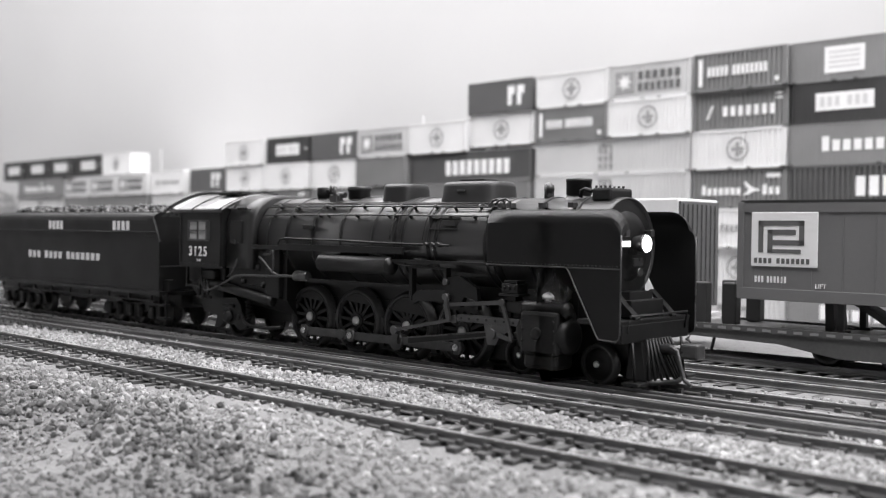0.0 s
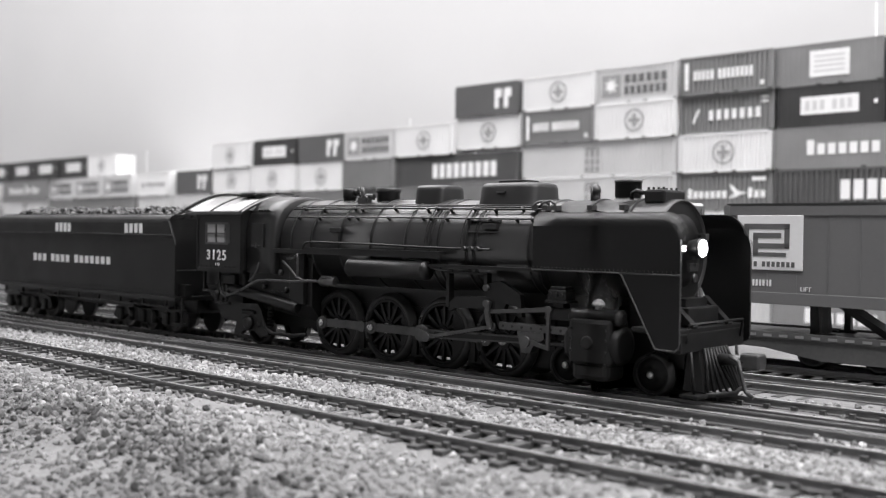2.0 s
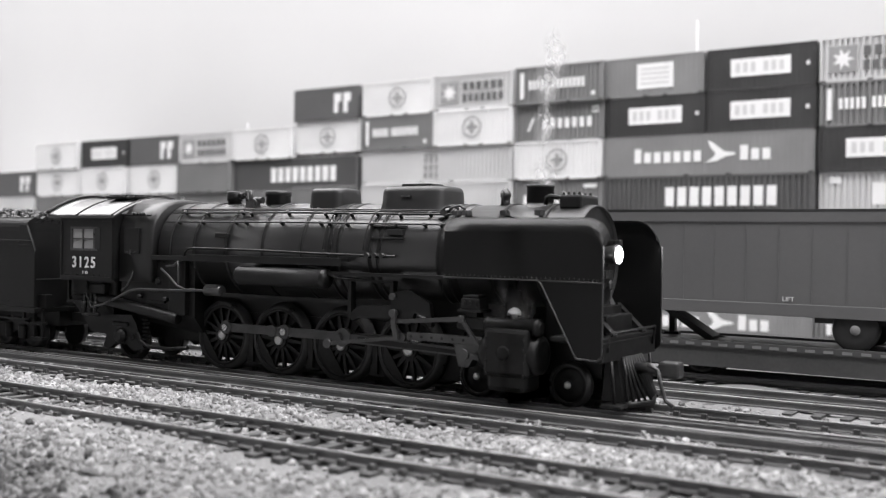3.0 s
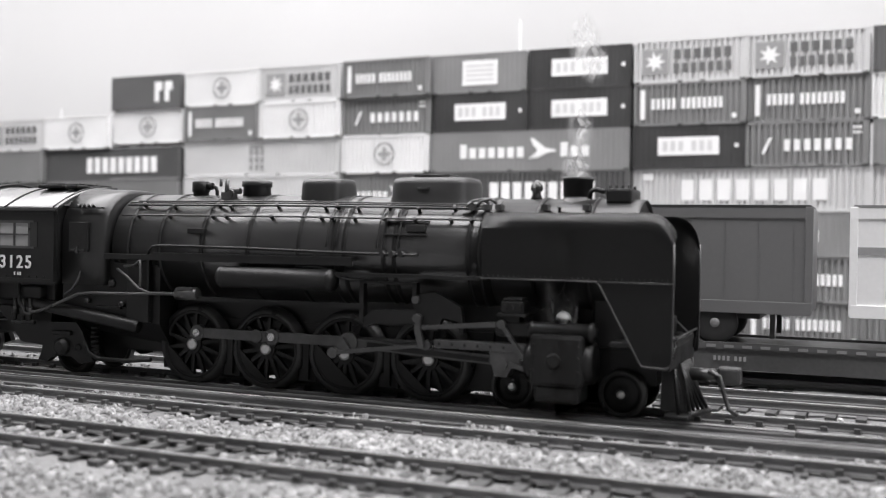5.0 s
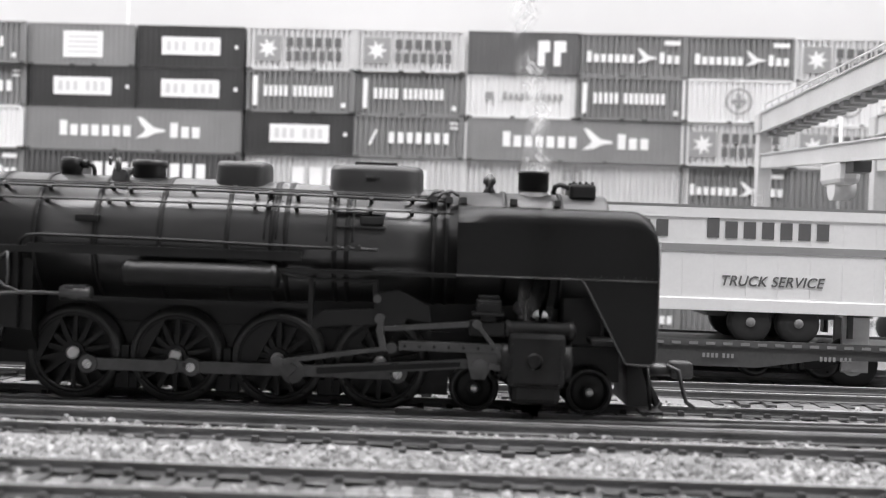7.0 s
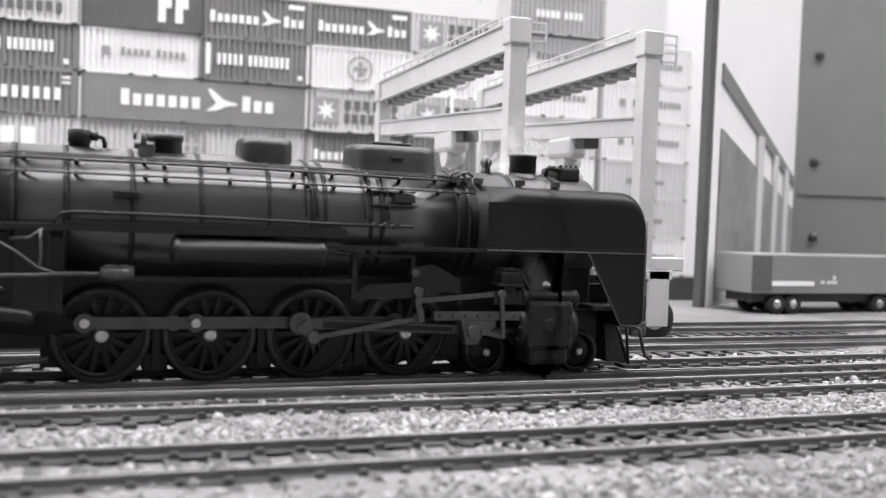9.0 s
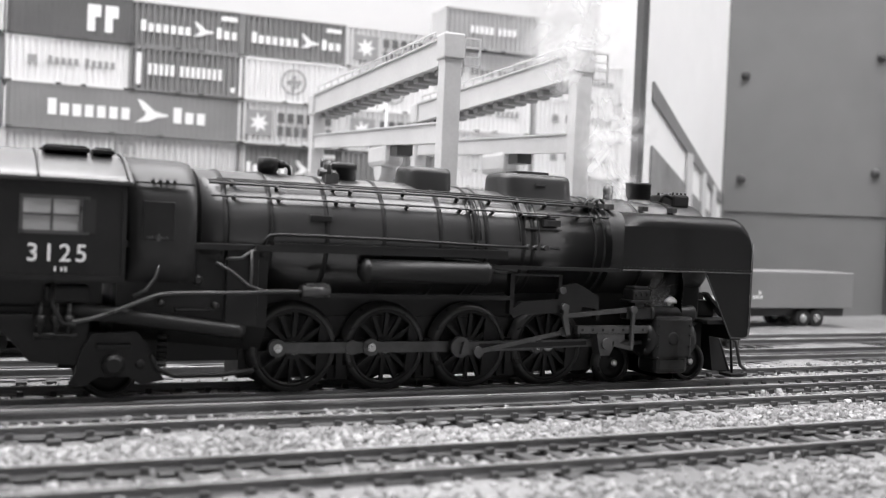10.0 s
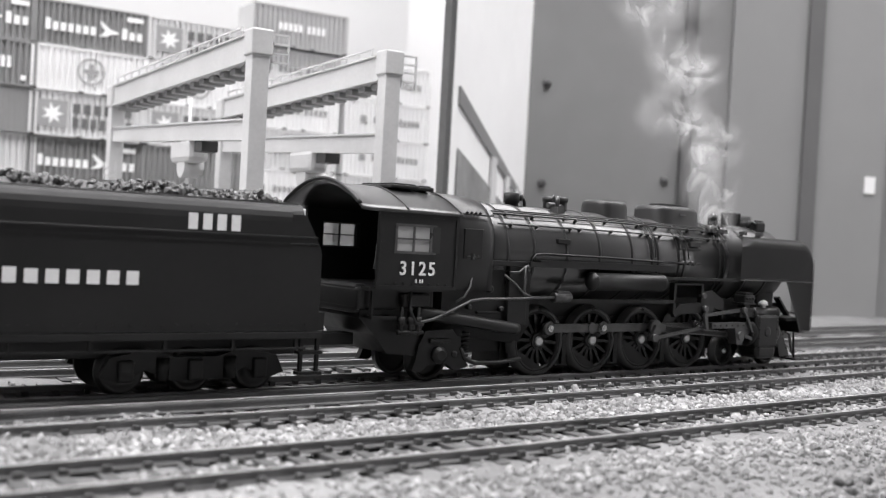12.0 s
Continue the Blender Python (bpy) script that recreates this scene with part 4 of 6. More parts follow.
        for q in (-154.5, -151.6, -149.2):
            cyl(bm, (q, s * 16.2, 13.5), (q, s * 16.2, 20.5), 0.55, n=8)
            cyl(bm, (q, s * 16.2, 16), (q, s * 16.2, 18), 1.0, n=10)
        cyl(bm, (-155.5, s * 16.2, 14), (-147.5, s * 16.2, 14), 0.6, n=8)
    split(part("cab_step", bm, M_BLACK, L, "black cab steps and pipework"))
    bm = bmesh.new()
    for s in (-1, 1):
        y0, y1 = sorted((s * 11.6, s * 13.6))
        prism(bm, [(-148.5, 3.6), (-147.4, 6.0), (-146.6, 10.0), (-144.5, 14.0), (-135.5, 14.4), (-133.4, 12.0), (-131.0, 6.4), (-129.4, 4.2), (-134, 3.2), (-137, 5.0), (-143, 5.0), (-145.5, 3.2)], y0, y1)
        lathe(bm, (-140, s * 13.4, 7.6), (0, s, 0), [(0, 2.4), (1.2, 2.3), (1.4, 1.6), (1.9, 1.4)], n=18)
        bx(bm, -143.4, -136.6, s * 13.9 - 0.6, s * 13.9 + 0.6, 10.8, 12.0, bevel=0.3)
        lathe(bm, (-134.6, s * 13.5, 7.6), (0, s, 0), [(0, 1.0), (0.4, 1.0), (0.45, 0.4)], n=12)
        tube(bm, [(-132.5, s * 13.4, 9.4), (-131.0, s * 13.6, 6.4), (-127.5, s * 13.8, 5.0), (-118, s * 13.8, 5.0), (-110.5, s * 13.6, 5.8)], 0.6)
        for k in range(6):
            cyl(bm, (-130, s * 12.4, 6.8 + k * 1.2), (-130, s * 12.4, 7.5 + k * 1.2), 1.1, n=10)
    split(part("trailing_truck_frame", bm, M_BLACK, L, "black trailing truck side frame"))
    wheels = []
    for ax in (-140.0,):
        for s in (-1, 1):
            w = build_wheel("trailing_wheel", L, 6.0, 10, s, bright=False)
            wheels.append((w, ax, s * 8.4, 6.0, 0))
    for ax in (-12.2, 13.0):
        for s in (-1, 1):
            w = build_wheel("pilot_wheel", L, 5.2, 9, s)
            wheels.append((w, ax, s * 8.4, 5.2, 0))
    drivers = []
    for ax in AXLES:
        for s in (-1, 1):
            w = build_wheel("driving_wheel", L, DRIVER_R, 14, s, weight=62 if ax == AXLES[2] else 46)
            drivers.append((w, ax, s * 8.6, s))
    # rods: the origin of each lies on its crank pin
    rods = []
    for s in (-1, 1):
        y0, y1 = sorted((s * 10.7, s * 11.8))
        o = AXLES[2]
        bm = bmesh.new()
        for a, b in zip(AXLES, AXLES[1:]):
            rod(bm, a - o, 0, b - o, 0, y0, y1, 1.25, 1.25)
        for a in AXLES:
            cyl(bm, (a - o, y0 - 0.35, 0), (a - o, y1 + 0.35, 0), 2.0, n=18)
        cyl(bm, (AXLES[1] - o - 4.6, y0 - 0.3, 0), (AXLES[1] - o - 4.6, y1 + 0.3, 0), 1.7, n=16)
        sr = part("side_rod", bm, M_STEEL, L, "steel side rod coupling the driving wheels")
        bm = bmesh.new()
        for a in AXLES:
            cyl(bm, (a - o, s * 12.0, 0), (a - o, s * 12.6, 0), 1.0, n=10)
        split(part("pin_nut", bm, M_BRIGHT, sr))
        bm = bmesh.new()
        y0, y1 = sorted((s * 12.4, s * 13.6))
        rod(bm, 0, 0, 40, 0, y0, y1, 1.2, 0.95)
        cyl(bm, (0, y0 - 0.4, 0), (0, y1 + 0.4, 0), 2.5, n=20)
        cyl(bm, (40, y0 - 0.4, 0), (40, y1 + 0.4, 0), 1.7, n=16)
        mr = part("main_rod", bm, M_STEEL, L, "steel main rod from crosshead to crank")
        bm = bmesh.new()
        rod(bm, 5, 0, 36, 0, y0 - 0.12, y1 + 0.12, 0.75, 0.5)
        part("fluting", bm, M_BLACK, mr)
        bm = bmesh.new()
        prism(bm, [(-3.0, 2.6), (5.6, 2.6), (5.8, 1.0), (2.6, -0.6), (1.2, -3.0), (-1.6, -3.0)], s * 14.9 - 1.7, s * 14.9 + 1.7)
        rod(bm, 2, 0, 7.4, -1.2, s * 16.9 - 0.35, s * 16.9 + 0.35, 0.6, 0.5)
        cyl(bm, (0, s * 16, 0), (0, s * 17.4, 0), 1.5, n=14)
        cyl(bm, (2, s * 14.2, 0), (16, s * 14.2, 0), 0.7, n=10)
        xh = part("crosshead", bm, M_STEEL, L, "steel crosshead with piston rod")
        bm = bmesh.new()
        y0, y1 = sorted((s * 14.0, s * 14.9))
        rod(bm, 0, 0, 3.9, 0, y0, y1, 1.5, 1.0)
        cyl(bm, (3.9, y0 - 0.3, 0), (3.9, y1 + 0.6, 0), 1.1, n=12)
        ec = part("eccentric_crank", bm, M_STEEL, L)
        bm = bmesh.new()
        y0, y1 = sorted((s * 15.2, s * 16.0))
        rod(bm, 0, 0, 24.5, 0, y0, y1, 0.5, 0.45)
        cyl(bm, (0, y0 - 0.2, 0), (0, y1 + 0.2, 0), 1.3, n=14)
        cyl(bm, (24.5, y0 - 0.2, 0), (24.5, y1 + 0.2, 0), 1.2, n=14)
        er = part("eccentric_rod", bm, M_STEEL, L)
        bm = bmesh.new()
        rod(bm, 0, 0, 0, -10.4, s * 17.2 - 0.4, s * 17.2 + 0.4, 0.45, 0.4)
        cyl(bm, (0, s * 16.6, 0), (0, s * 17.8, 0), 1.0, n=10)
        cl = part("combination_lever", bm, M_STEEL, L)
        bm = bmesh.new()
        rod(bm, 0, 0, 20.5, 0, s * 16.2 - 0.4, s * 16.2 + 0.4, 0.5, 0.6)
        rd = part("radius_rod", bm, M_STEEL, L)
        rd.matrix_basis = pose(-0.0328, 0, 0.0182, 0, -5, 0)
        rods.append((s, sr, mr, xh, ec, er, cl))
    return L, wheels, drivers, rods


LOCO, LOCO_WHEELS, DRIVERS, RODS = build_locomotive()


# ------------------------------------------------------------------ the tender; x from the chimney as above

def build_tender():
    T = thing("tender", "black model tender heaped with coal, lettered in cream", "tender")
    x0, x1 = -332, -176
    def sec(x, up=44.6):
        half = [(18, 14.8), (18, 40.2)] + [(18 - 3.6 + 3.6 * math.cos(radians(a)), 40.2 + (up - 40.2) * math.sin(radians(a))) for a in (18, 36, 54, 72, 90)]
        return [(x, -y, z) for y, z in half] + [(x, y, z) for y, z in reversed(half)]
    bm = bmesh.new()
    loft(bm, [sec(-318), sec(-184), ], smooth=False)
    bx(bm, x0, -317.5, -17.9, 17.9, 14.8, 37.2, bevel=0.5)
    body = part("tank", bm, M_TENDER, T, "dark riveted water tank and coal bunker")
    bm = bmesh.new()
    for s in (-1, 1):
        y0, y1 = sorted((s * 17.2, s * 18.0))
        prism(bm, [(-184, 14.8), (x1, 14.8), (x1, 33.5), (-177.2, 36.0), (-180.6, 42.2), (-184, 42.2)], y0, y1)
        cap = [(18 - 3.6 + 3.6 * math.cos(radians(a)), 40.2 + 4.4 * math.sin(radians(a))) for a in (24, 42, 60, 78, 90)]
        loft(bm, [[(xx, s * y, z) for y, z in cap] + [(xx, s * (y - 0.6), z - 0.5) for y, z in reversed(cap)] for xx in (-184, -181)], smooth=False)
    split(part("bunker_wing", bm, M_TENDER, body))
    shape("bunker_front", M_BLACK, T, (-185, -183.5, -17, 17, 14.8, 40), (-183.5, -177, -17, 17, 14.8, 24))
    bm = bmesh.new()
    for s in (-1, 1):
        tube(bm, [(-318, s * 18.1, 37.0), (-177.3, s * 18.1, 37.0)], 0.22, n=6)
        tube(bm, [(x0, s * 18.1, 35.4), (-177.3, s * 18.1, 35.4)], 0.15, n=6)
        tube(bm, [(-318, s * 14.3, 44.6), (-181, s * 14.3, 44.6)], 0.4, n=6)
    split(part("seam_bead", bm, M_BLACK, body))
    bm = bmesh.new()
    for k in range(44):
        cyl(bm, (-330 + k * 3.5, -17.9, 16.4), (-330 + k * 3.5, -18.3, 16.4), 0.25, n=5)
    part("rivet", bm, M_BLACK, body)
    shape("frame_sill", M_BLACK, T, (x0 - 1, x1 + 1, -18.4, 18.4, 13.0, 14.6), (x0, x1, -8, 8, 8, 13), (x0 + 4, x1 - 3, -18.0, -17.4, 10.4, 11.0), bevel=0.15, label="black tender frame with side rail")
    bm = bmesh.new()
    for k in range(10):
        bx(bm, -326 + k * 16, -325.2 + k * 16, -18, -17.2, 10.4, 13.2)
        bx(bm, -326 + k * 16, -325.2 + k * 16, 17.2, 18, 10.4, 13.2)
    split(part("rail_post", bm, M_BLACK, T))
    # coal in small lumps
    rng = np.random.RandomState(5)
    bm = bmesh.new()
    loft(bm, [[(x, -12.6, 43), (x, -6, 45.2 + 1.4 * math.sin(x * 0.2)), (x, 0, 46.2 + math.sin(x * 0.13)), (x, 6, 45.4 + math.sin(x * 0.3)), (x, 12.6, 43)] for x in np.arange(-312, -183, 4.0)], smooth=False)
    for k in range(900):
        x, y = -312 + 127 * rng.rand(), -12.6 + 25.2 * rng.rand()
        r = 0.7 + 0.9 * rng.rand()
        z = 43.8 + 2.6 * (1 - (y / 13) ** 2) + 0.7 * rng.rand() + 0.6 * math.sin(x * 0.2)
        bmesh.ops.create_icosphere(bm, subdivisions=1, radius=r, matrix=Matrix.Translation((x, y, z)) @ Euler(rng.rand(3) * 6).to_matrix().to_4x4() @ Matrix.Diagonal((1, 0.6 + 0.5 * rng.rand(), 0.6 + 0.3 * rng.rand(), 1)))
    tagged(part("coal", bm, M_COAL, T, "heap of glossy black coal lumps"), kind="stuff")
    for z in (35.2, 36.6):
        shape("seam_strip", M_TENDER, T, (-317, -184.5, -18.3, -17.8, z, z + 0.35))
    # lettering as plain bars
    bm = bmesh.new()
    bars(bm, (3, 4, 7), -283, -18.05, 25.0, 3.3, 3.2, 0.85, 0.92)
    part("name_lettering", bm, M_LETTER, T, "row of cream letter marks")
    for gx in (-264, -210):
        bm = bmesh.new()
        bars(bm, (4,), gx, -18.05, 37.6, 2.7, 3.6, 0.7)
        part("upper_lettering", bm, M_LETTER, T, "cream letter marks on the upper panel")
    # trucks with three axles each
    tw = []
    for cx in (-204, -298):
        tk = new("truck")
        tk.parent = T
        tk["label"] = "black six-wheel truck"
        for s in (-1, 1):
            bm = bmesh.new()
            y0, y1 = sorted((s * 11.2, s * 13.0))
            prism(bm, [(cx - 22, 4.5), (cx - 20, 8.6), (cx - 11, 10.5), (cx - 5, 8.6), (cx + 5, 8.6), (cx + 11, 10.5), (cx + 20, 8.6), (cx + 22, 4.5), (cx + 17, 3.0), (cx + 12, 6), (cx + 6, 3.4), (cx - 6, 3.4), (cx - 12, 6), (cx - 17, 3.0)], y0, y1)
            for ax in (-16, 0, 16):
                bx(bm, cx + ax - 2.2, cx + ax + 1.4, s * 13.2 - 0.9, s * 13.2 + 0.9, 3.2, 8.2, bevel=0.6)
            for ax in (-8, 8):
                cyl(bm, (cx + ax, s * 13, 3.6), (cx + ax, s * 13, 8.6), 1.5, n=10)
            part("side_frame", bm, M_BLACK, tk)
        for ax in (-16, 0, 16):
            for s in (-1, 1):
                bm = bmesh.new()
                lathe(bm, (0, s * -1.4, 0), (0, s, 0), [(0, 5.6), (0.8, 5.6), (0.9, 5.2), (2.4, 5.1), (2.4, 4.2), (1.9, 3.8), (1.9, 1.2), (2.6, 0.9), (2.8, 0.2)], n=26)
                w = part("wheel", bm, M_TYRE, tk)
                tw.append((w, cx + ax, s * 8.4, 5.2))
    bm = bmesh.new()
    for s in (-1, 1):
        bx(bm, -179.4, -178.6, s * 15.4 - 0.5, s * 15.4 + 0.5, 4.4, 14)
        bx(bm, -175.0, -174.2, s * 15.4 - 0.5, s * 15.4 + 0.5, 4.4, 14)
        bx(bm, -180, -173.6, s * 15.4 - 1.2, s * 15.4 + 1.2, 4, 4.8)
        bx(bm, -180, -173.6, s * 15.4 - 1.2, s * 15.4 + 1.2, 9, 9.8)
        bx(bm, -177.5, -173, s * 14 - 1.5, s * 14 + 1.5, 14.6, 19)
    bx(bm, -178, -157, -3, 3, 9.5, 12.5)
    split(part("front_step", bm, M_BLACK, T))
    return T, tw


TENDER, TENDER_WHEELS = build_tender()

# ------------------------------------------------------------------ container stacks
CW, CH, CD, PITCH_Z = 69.8, 26.9, 27.5, 27.2
STACK_Y, STACK_TOP = 646.0, 173.0


def container_body(c, length, material, deep):
    """frame, corrugated sides and roof; origin at the near lower left corner"""
    w = length
    shape("frame", material, c, (0, w, 0, 1.2, 0, 1.4), (0, w, 0, 1.2, CH - 1.2, CH), (0, 1.6, 0, 1.6, 0, CH), (w - 1.6, w, 0, 1.6, 0, CH), (0, w, CD - 1.2, CD, 0, 1.4), (0, w, CD - 1.2, CD, CH - 1.2, CH), (0, 1.6, CD - 1.6, CD, 0, CH), (w - 1.6, w, CD - 1.6, CD, 0, CH), (0, 1.4, 0, CD, 0, 1.4), (w - 1.4, w, 0, CD, 0, 1.4), bevel=0.12)
    bm = bmesh.new()
    pts, x, up = [], 1.6, False
    step = (w - 3.2) / (round((w - 3.2) / 3.5) * 2)
    while x < w - 1.6 - 1e-6:
        d = 0.12 if up else deep
        pts += [(x + 0.2, d), (x + step - 0.2, d)]
        x += step
        up = not up
    for y, k in ((0.0, 1), (CD, -1)):
        vs = [(bm.verts.new((px, y + k * d, 1.2)), bm.verts.new((px, y + k * d, CH - 1.0))) for px, d in pts]
        for a, b in zip(vs, vs[1:]):
            bm.faces.new((a[0], b[0], b[1], a[1]))
    part("side_panel", bm, material, c)
    shape("roof", material, c, (0.4, w - 0.4, 0.4, CD - 0.4, CH - 1.3, CH - 0.35))
    shape("end_wall", material, c, (0.3, 1.0, 1.2, CD - 1.2, 1.2, CH - 1))
    split(shape("end_door", material, c, (w - 1.0, w - 0.3, 1.2, CD / 2 - 0.15, 1.2, CH - 1), (w - 1.0, w - 0.3, CD / 2 + 0.15, CD - 1.2, 1.2, CH - 1)))
    shape("floor_panel", M_DEEP, c, (0.5, w - 0.5, 0.5, CD - 0.5, 0.3, 1.0))


def star(bm, cx, cz, r, n=7, y=-0.02):
    pts = []
    for k in range(2 * n):
        a = math.pi * k / n
        q = r if k % 2 == 0 else r * 0.45
        pts.append((cx + q * math.cos(a), cz + q * math.sin(a)))
    prism(bm, pts, y - 0.14, y)


def ring_cross(bm, cx, cz, r):
    for k in range(28):
        a0, a1 = 2 * math.pi * k / 28, 2 * math.pi * (k + 1) / 28
        prism(bm, [(cx + r * math.cos(a0), cz + r * math.sin(a0)), (cx + r * math.cos(a1), cz + r * math.sin(a1)), (cx + r * 0.86 * math.cos(a1), cz + r * 0.86 * math.sin(a1)), (cx + r * 0.86 * math.cos(a0), cz + r * 0.86 * math.sin(a0))], -0.14, 0)


def bird(bm, x, z, s):
    prism(bm, [(x, z + 5.2 * s), (x + 1.2 * s, z + 5.0 * s), (x + 4.4 * s, z + 2.4 * s), (x + 7.5 * s, z + 1.8 * s), (x + 7.6 * s, z + 1.3 * s), (x + 5.0 * s, z + 0.9 * s), (x + 2.6 * s, z - 0.3 * s), (x - 0.4 * s, z - 0.6 * s), (x + 1.6 * s, z + 0.9 * s), (x + 2.2 * s, z + 1.8 * s), (x + 1.0 * s, z + 3.2 * s)], -0.16, 0)


SPECS = {}


def make_container(kind):
    L = CW
    big = kind in ("wide_bird", "wide_heavy", "wide_mark", "wide_block")
    if big:
        L = 2 * CW + 1.4
    base, label = {
        "cross": (M_WHITE, "white corrugated container with a round cross emblem"),
        "china": (M_MID, "mid grey container with a pale lettering strip"),
        "star": (M_LIGHT, "light grey container with a white star and dark lettering"),
        "placard": (M_DEEP, "dark container with a white placard"),
        "plate": (M_MID, "mid grey container with a pale square plate"),
        "mark": (M_DARK, "dark container with two white marks"),
        "italic": (M_MID, "mid grey container with small white letter marks"),
        "small": (M_WHITE, "off-white container with small dark lettering"),
        "bird": (M_MID, "mid grey container with white lettering and bird shape"),
        "plain": (M_MID, "plain mid grey corrugated container"),
        "pale": (M_LIGHT, "plain light grey corrugated container"),
        "wide_bird": (M_MID, "long grey container with white lettering and bird shape"),
        "wide_heavy": (M_DARK, "long dark container with heavy white lettering"),
        "wide_mark": (M_LIGHT, "long light grey container with a dark square mark"),
        "wide_block": (M_LIGHT, "long light grey ribbed container with white block lettering"),
        "haze": (M_HAZE, "pale grey container with faint white marks"),
    }[kind]
    c = thing("shipping_container", label, "container", "stacked containers")
    container_body(c, L, base, 0.3 if kind in ("wide_bird", "placard", "plate", "mark") else 1.5)
    split(shape("corner_casting", M_DEEP, c, *[(q - 1.6, q + 1.6, -0.35, 1.0, -0.3, 1.0) for q in (2.2, L * 0.42, L * 0.62, L - 2.2)], bevel=0.15))
    bm = bmesh.new()
    ink = M_PRINTW
    if kind == "cross":
        ink = M_PRINTM
        ring_cross(bm, L * 0.5, CH * 0.5, 8.2)
        bx(bm, L * 0.5 - 4.6, L * 0.5 + 4.6, -0.14, 0, CH * 0.5 - 1.3, CH * 0.5 + 1.3)
        bx(bm, L * 0.5 - 1.3, L * 0.5 + 1.3, -0.15, 0, CH * 0.5 - 4.6, CH * 0.5 + 4.6)
    elif kind == "china":
        bars(bm, (5, 8), 11, 0, 10.2, 2.75, 6.8, 0.55, 1.0)
        bx(bm, 4.2, 7.0, -0.14, 0, 4, 23)
        bx(bm, 61, 64, -0.14, 0, 3.5, 6.5)
    elif kind == "star":
        star(bm, 13.5, 13.4, 6.6)
        bm2 = bmesh.new()
        bars(bm2, (6,), 25, 0, 14.6, 5.3, 6.0, 0.9)
        bars(bm2, (7,), 25, 0, 6.0, 4.5, 6.0, 0.8)
        part("dark_lettering", bm2, M_PRINTD, c, "dark letter marks")
        bm2 = bmesh.new()
        bx(bm2, 5, 22, -0.1, 0, 5.4, 21.6)
        part("emblem_ground", bm2, M_PRINTM, c, "grey emblem square")
        for v in bm.verts:
            v.co.y -= 0.1
    elif kind == "placard":
        bx(bm, 16, 54, -0.3, 0, 8.2, 19.6, bevel=0.14)
        bx(bm, 63.4, 65.6, -0.15, 0, 12.6, 15.0)
        bm2 = bmesh.new()
        bars(bm2, (3, 3), 19, -0.3, 10.8, 3.6, 6.2, 1.3, depth=0.08)
        part("placard_lettering", bm2, M_LIGHT, c, "faint letter marks on the placard")
    elif kind == "plate":
        bx(bm, 23, 49, -0.3, 0, 5, 22, bevel=0.14)
        bm2 = bmesh.new()
        for k in range(4):
            bx(bm2, 26, 46, -0.38, -0.3, 8 + k * 3.2, 9.4 + k * 3.2)
        part("plate_lettering", bm2, M_LIGHT, c)
        ink = M_PRINTW
    elif kind == "mark":
        for x in (44, 54):
            bx(bm, x, x + 4.4, -0.15, 0, 5.6, 21.5)
            bx(bm, x + 4.4, x + 7.6, -0.15, 0, 14.4, 21.5)
    elif kind == "italic":
        bars(bm, (7,), 22, 0, 9.4, 4.3, 7.0, 1.5)
        prism(bm, [(9, 8), (11, 8), (15.4, 17.6), (13.4, 17.6)], -0.14, 0)
        bx(bm, 61, 66, -0.14, 0, 19, 20.4)
        bx(bm, 61, 66, -0.14, 0, 22, 23.4)
    elif kind == "small":
        ink = M_PRINTM
        bars(bm, (5, 5), 23, 0, 11.4, 2.9, 4.8, 0.7, 0.85)
        bx(bm, 12, 17, -0.14, 0, 11, 16)
    elif kind == "bird":
        bars(bm, (7,), 6.6, 0, 9.2, 3.8, 6.8, 0.6, 0.74)
        bird(bm, 38.4, 10, 1.6)
        bars(bm, (3,), 52, 0, 9.2, 3.9, 6.8, 0.7, 0.74)
        bx(bm, 55, 65, -0.14, 0, 20.6, 23.4)
    elif kind == "pale":
        ink = M_PRINTM
        bx(bm, 20, 34, -0.14, 0, 11, 15)
        bx(bm, 38, 50, -0.14, 0, 11, 14)
    elif kind == "haze":
        bars(bm, (5, 4), 18, 0, 11, 3.0, 5.0, 0.6)
    elif kind == "wide_bird":
        bars(bm, (7,), 22.5, 0, 9.0, 6.0, 9.6, 0.9, 0.74)
        bird(bm, 73.5, 9.5, 2.4)
        bars(bm, (3,), 94.5, 0, 9.0, 6.2, 9.6, 0.9, 0.74)
    elif kind == "wide_heavy":
        bars(bm, (9,), 44, 0, 7.0, 7.6, 12.5, 0.8)
    elif kind == "wide_mark":
        ink = M_PRINTM
        for z in (3.8, 9.6, 15.4):
            for x in (62, 67, 72):
                bx(bm, x, x + 2.6, -0.14, 0, z, z + 6.0 if z > 15 else z + 4.2)
        bx(bm, 62, 74, -0.14, 0, 21.2, 23)
    elif kind == "wide_block":
        bars(bm, (8,), 30, 0, 7.0, 9.8, 13.0, 1.4)
        bx(bm, 6, 13, -0.14, 0, 20, 24)
    if bm.faces:
        part("lettering", bm, ink, c, "printed plain marks")
    else:
        bm.free()
    return c


def place_container(kind, x, row, dy=0.0, turn=0.0, top=STACK_TOP):
    m = pose(x / 1000, (STACK_Y + dy) / 1000, (top - PITCH_Z * (row + 1)) / 1000, 0, 0, turn)
    if kind not in SPECS:
        SPECS[kind] = make_container(kind)
        SPECS[kind].matrix_basis = m
        return SPECS[kind]
    return copy_thing(SPECS[kind], m)


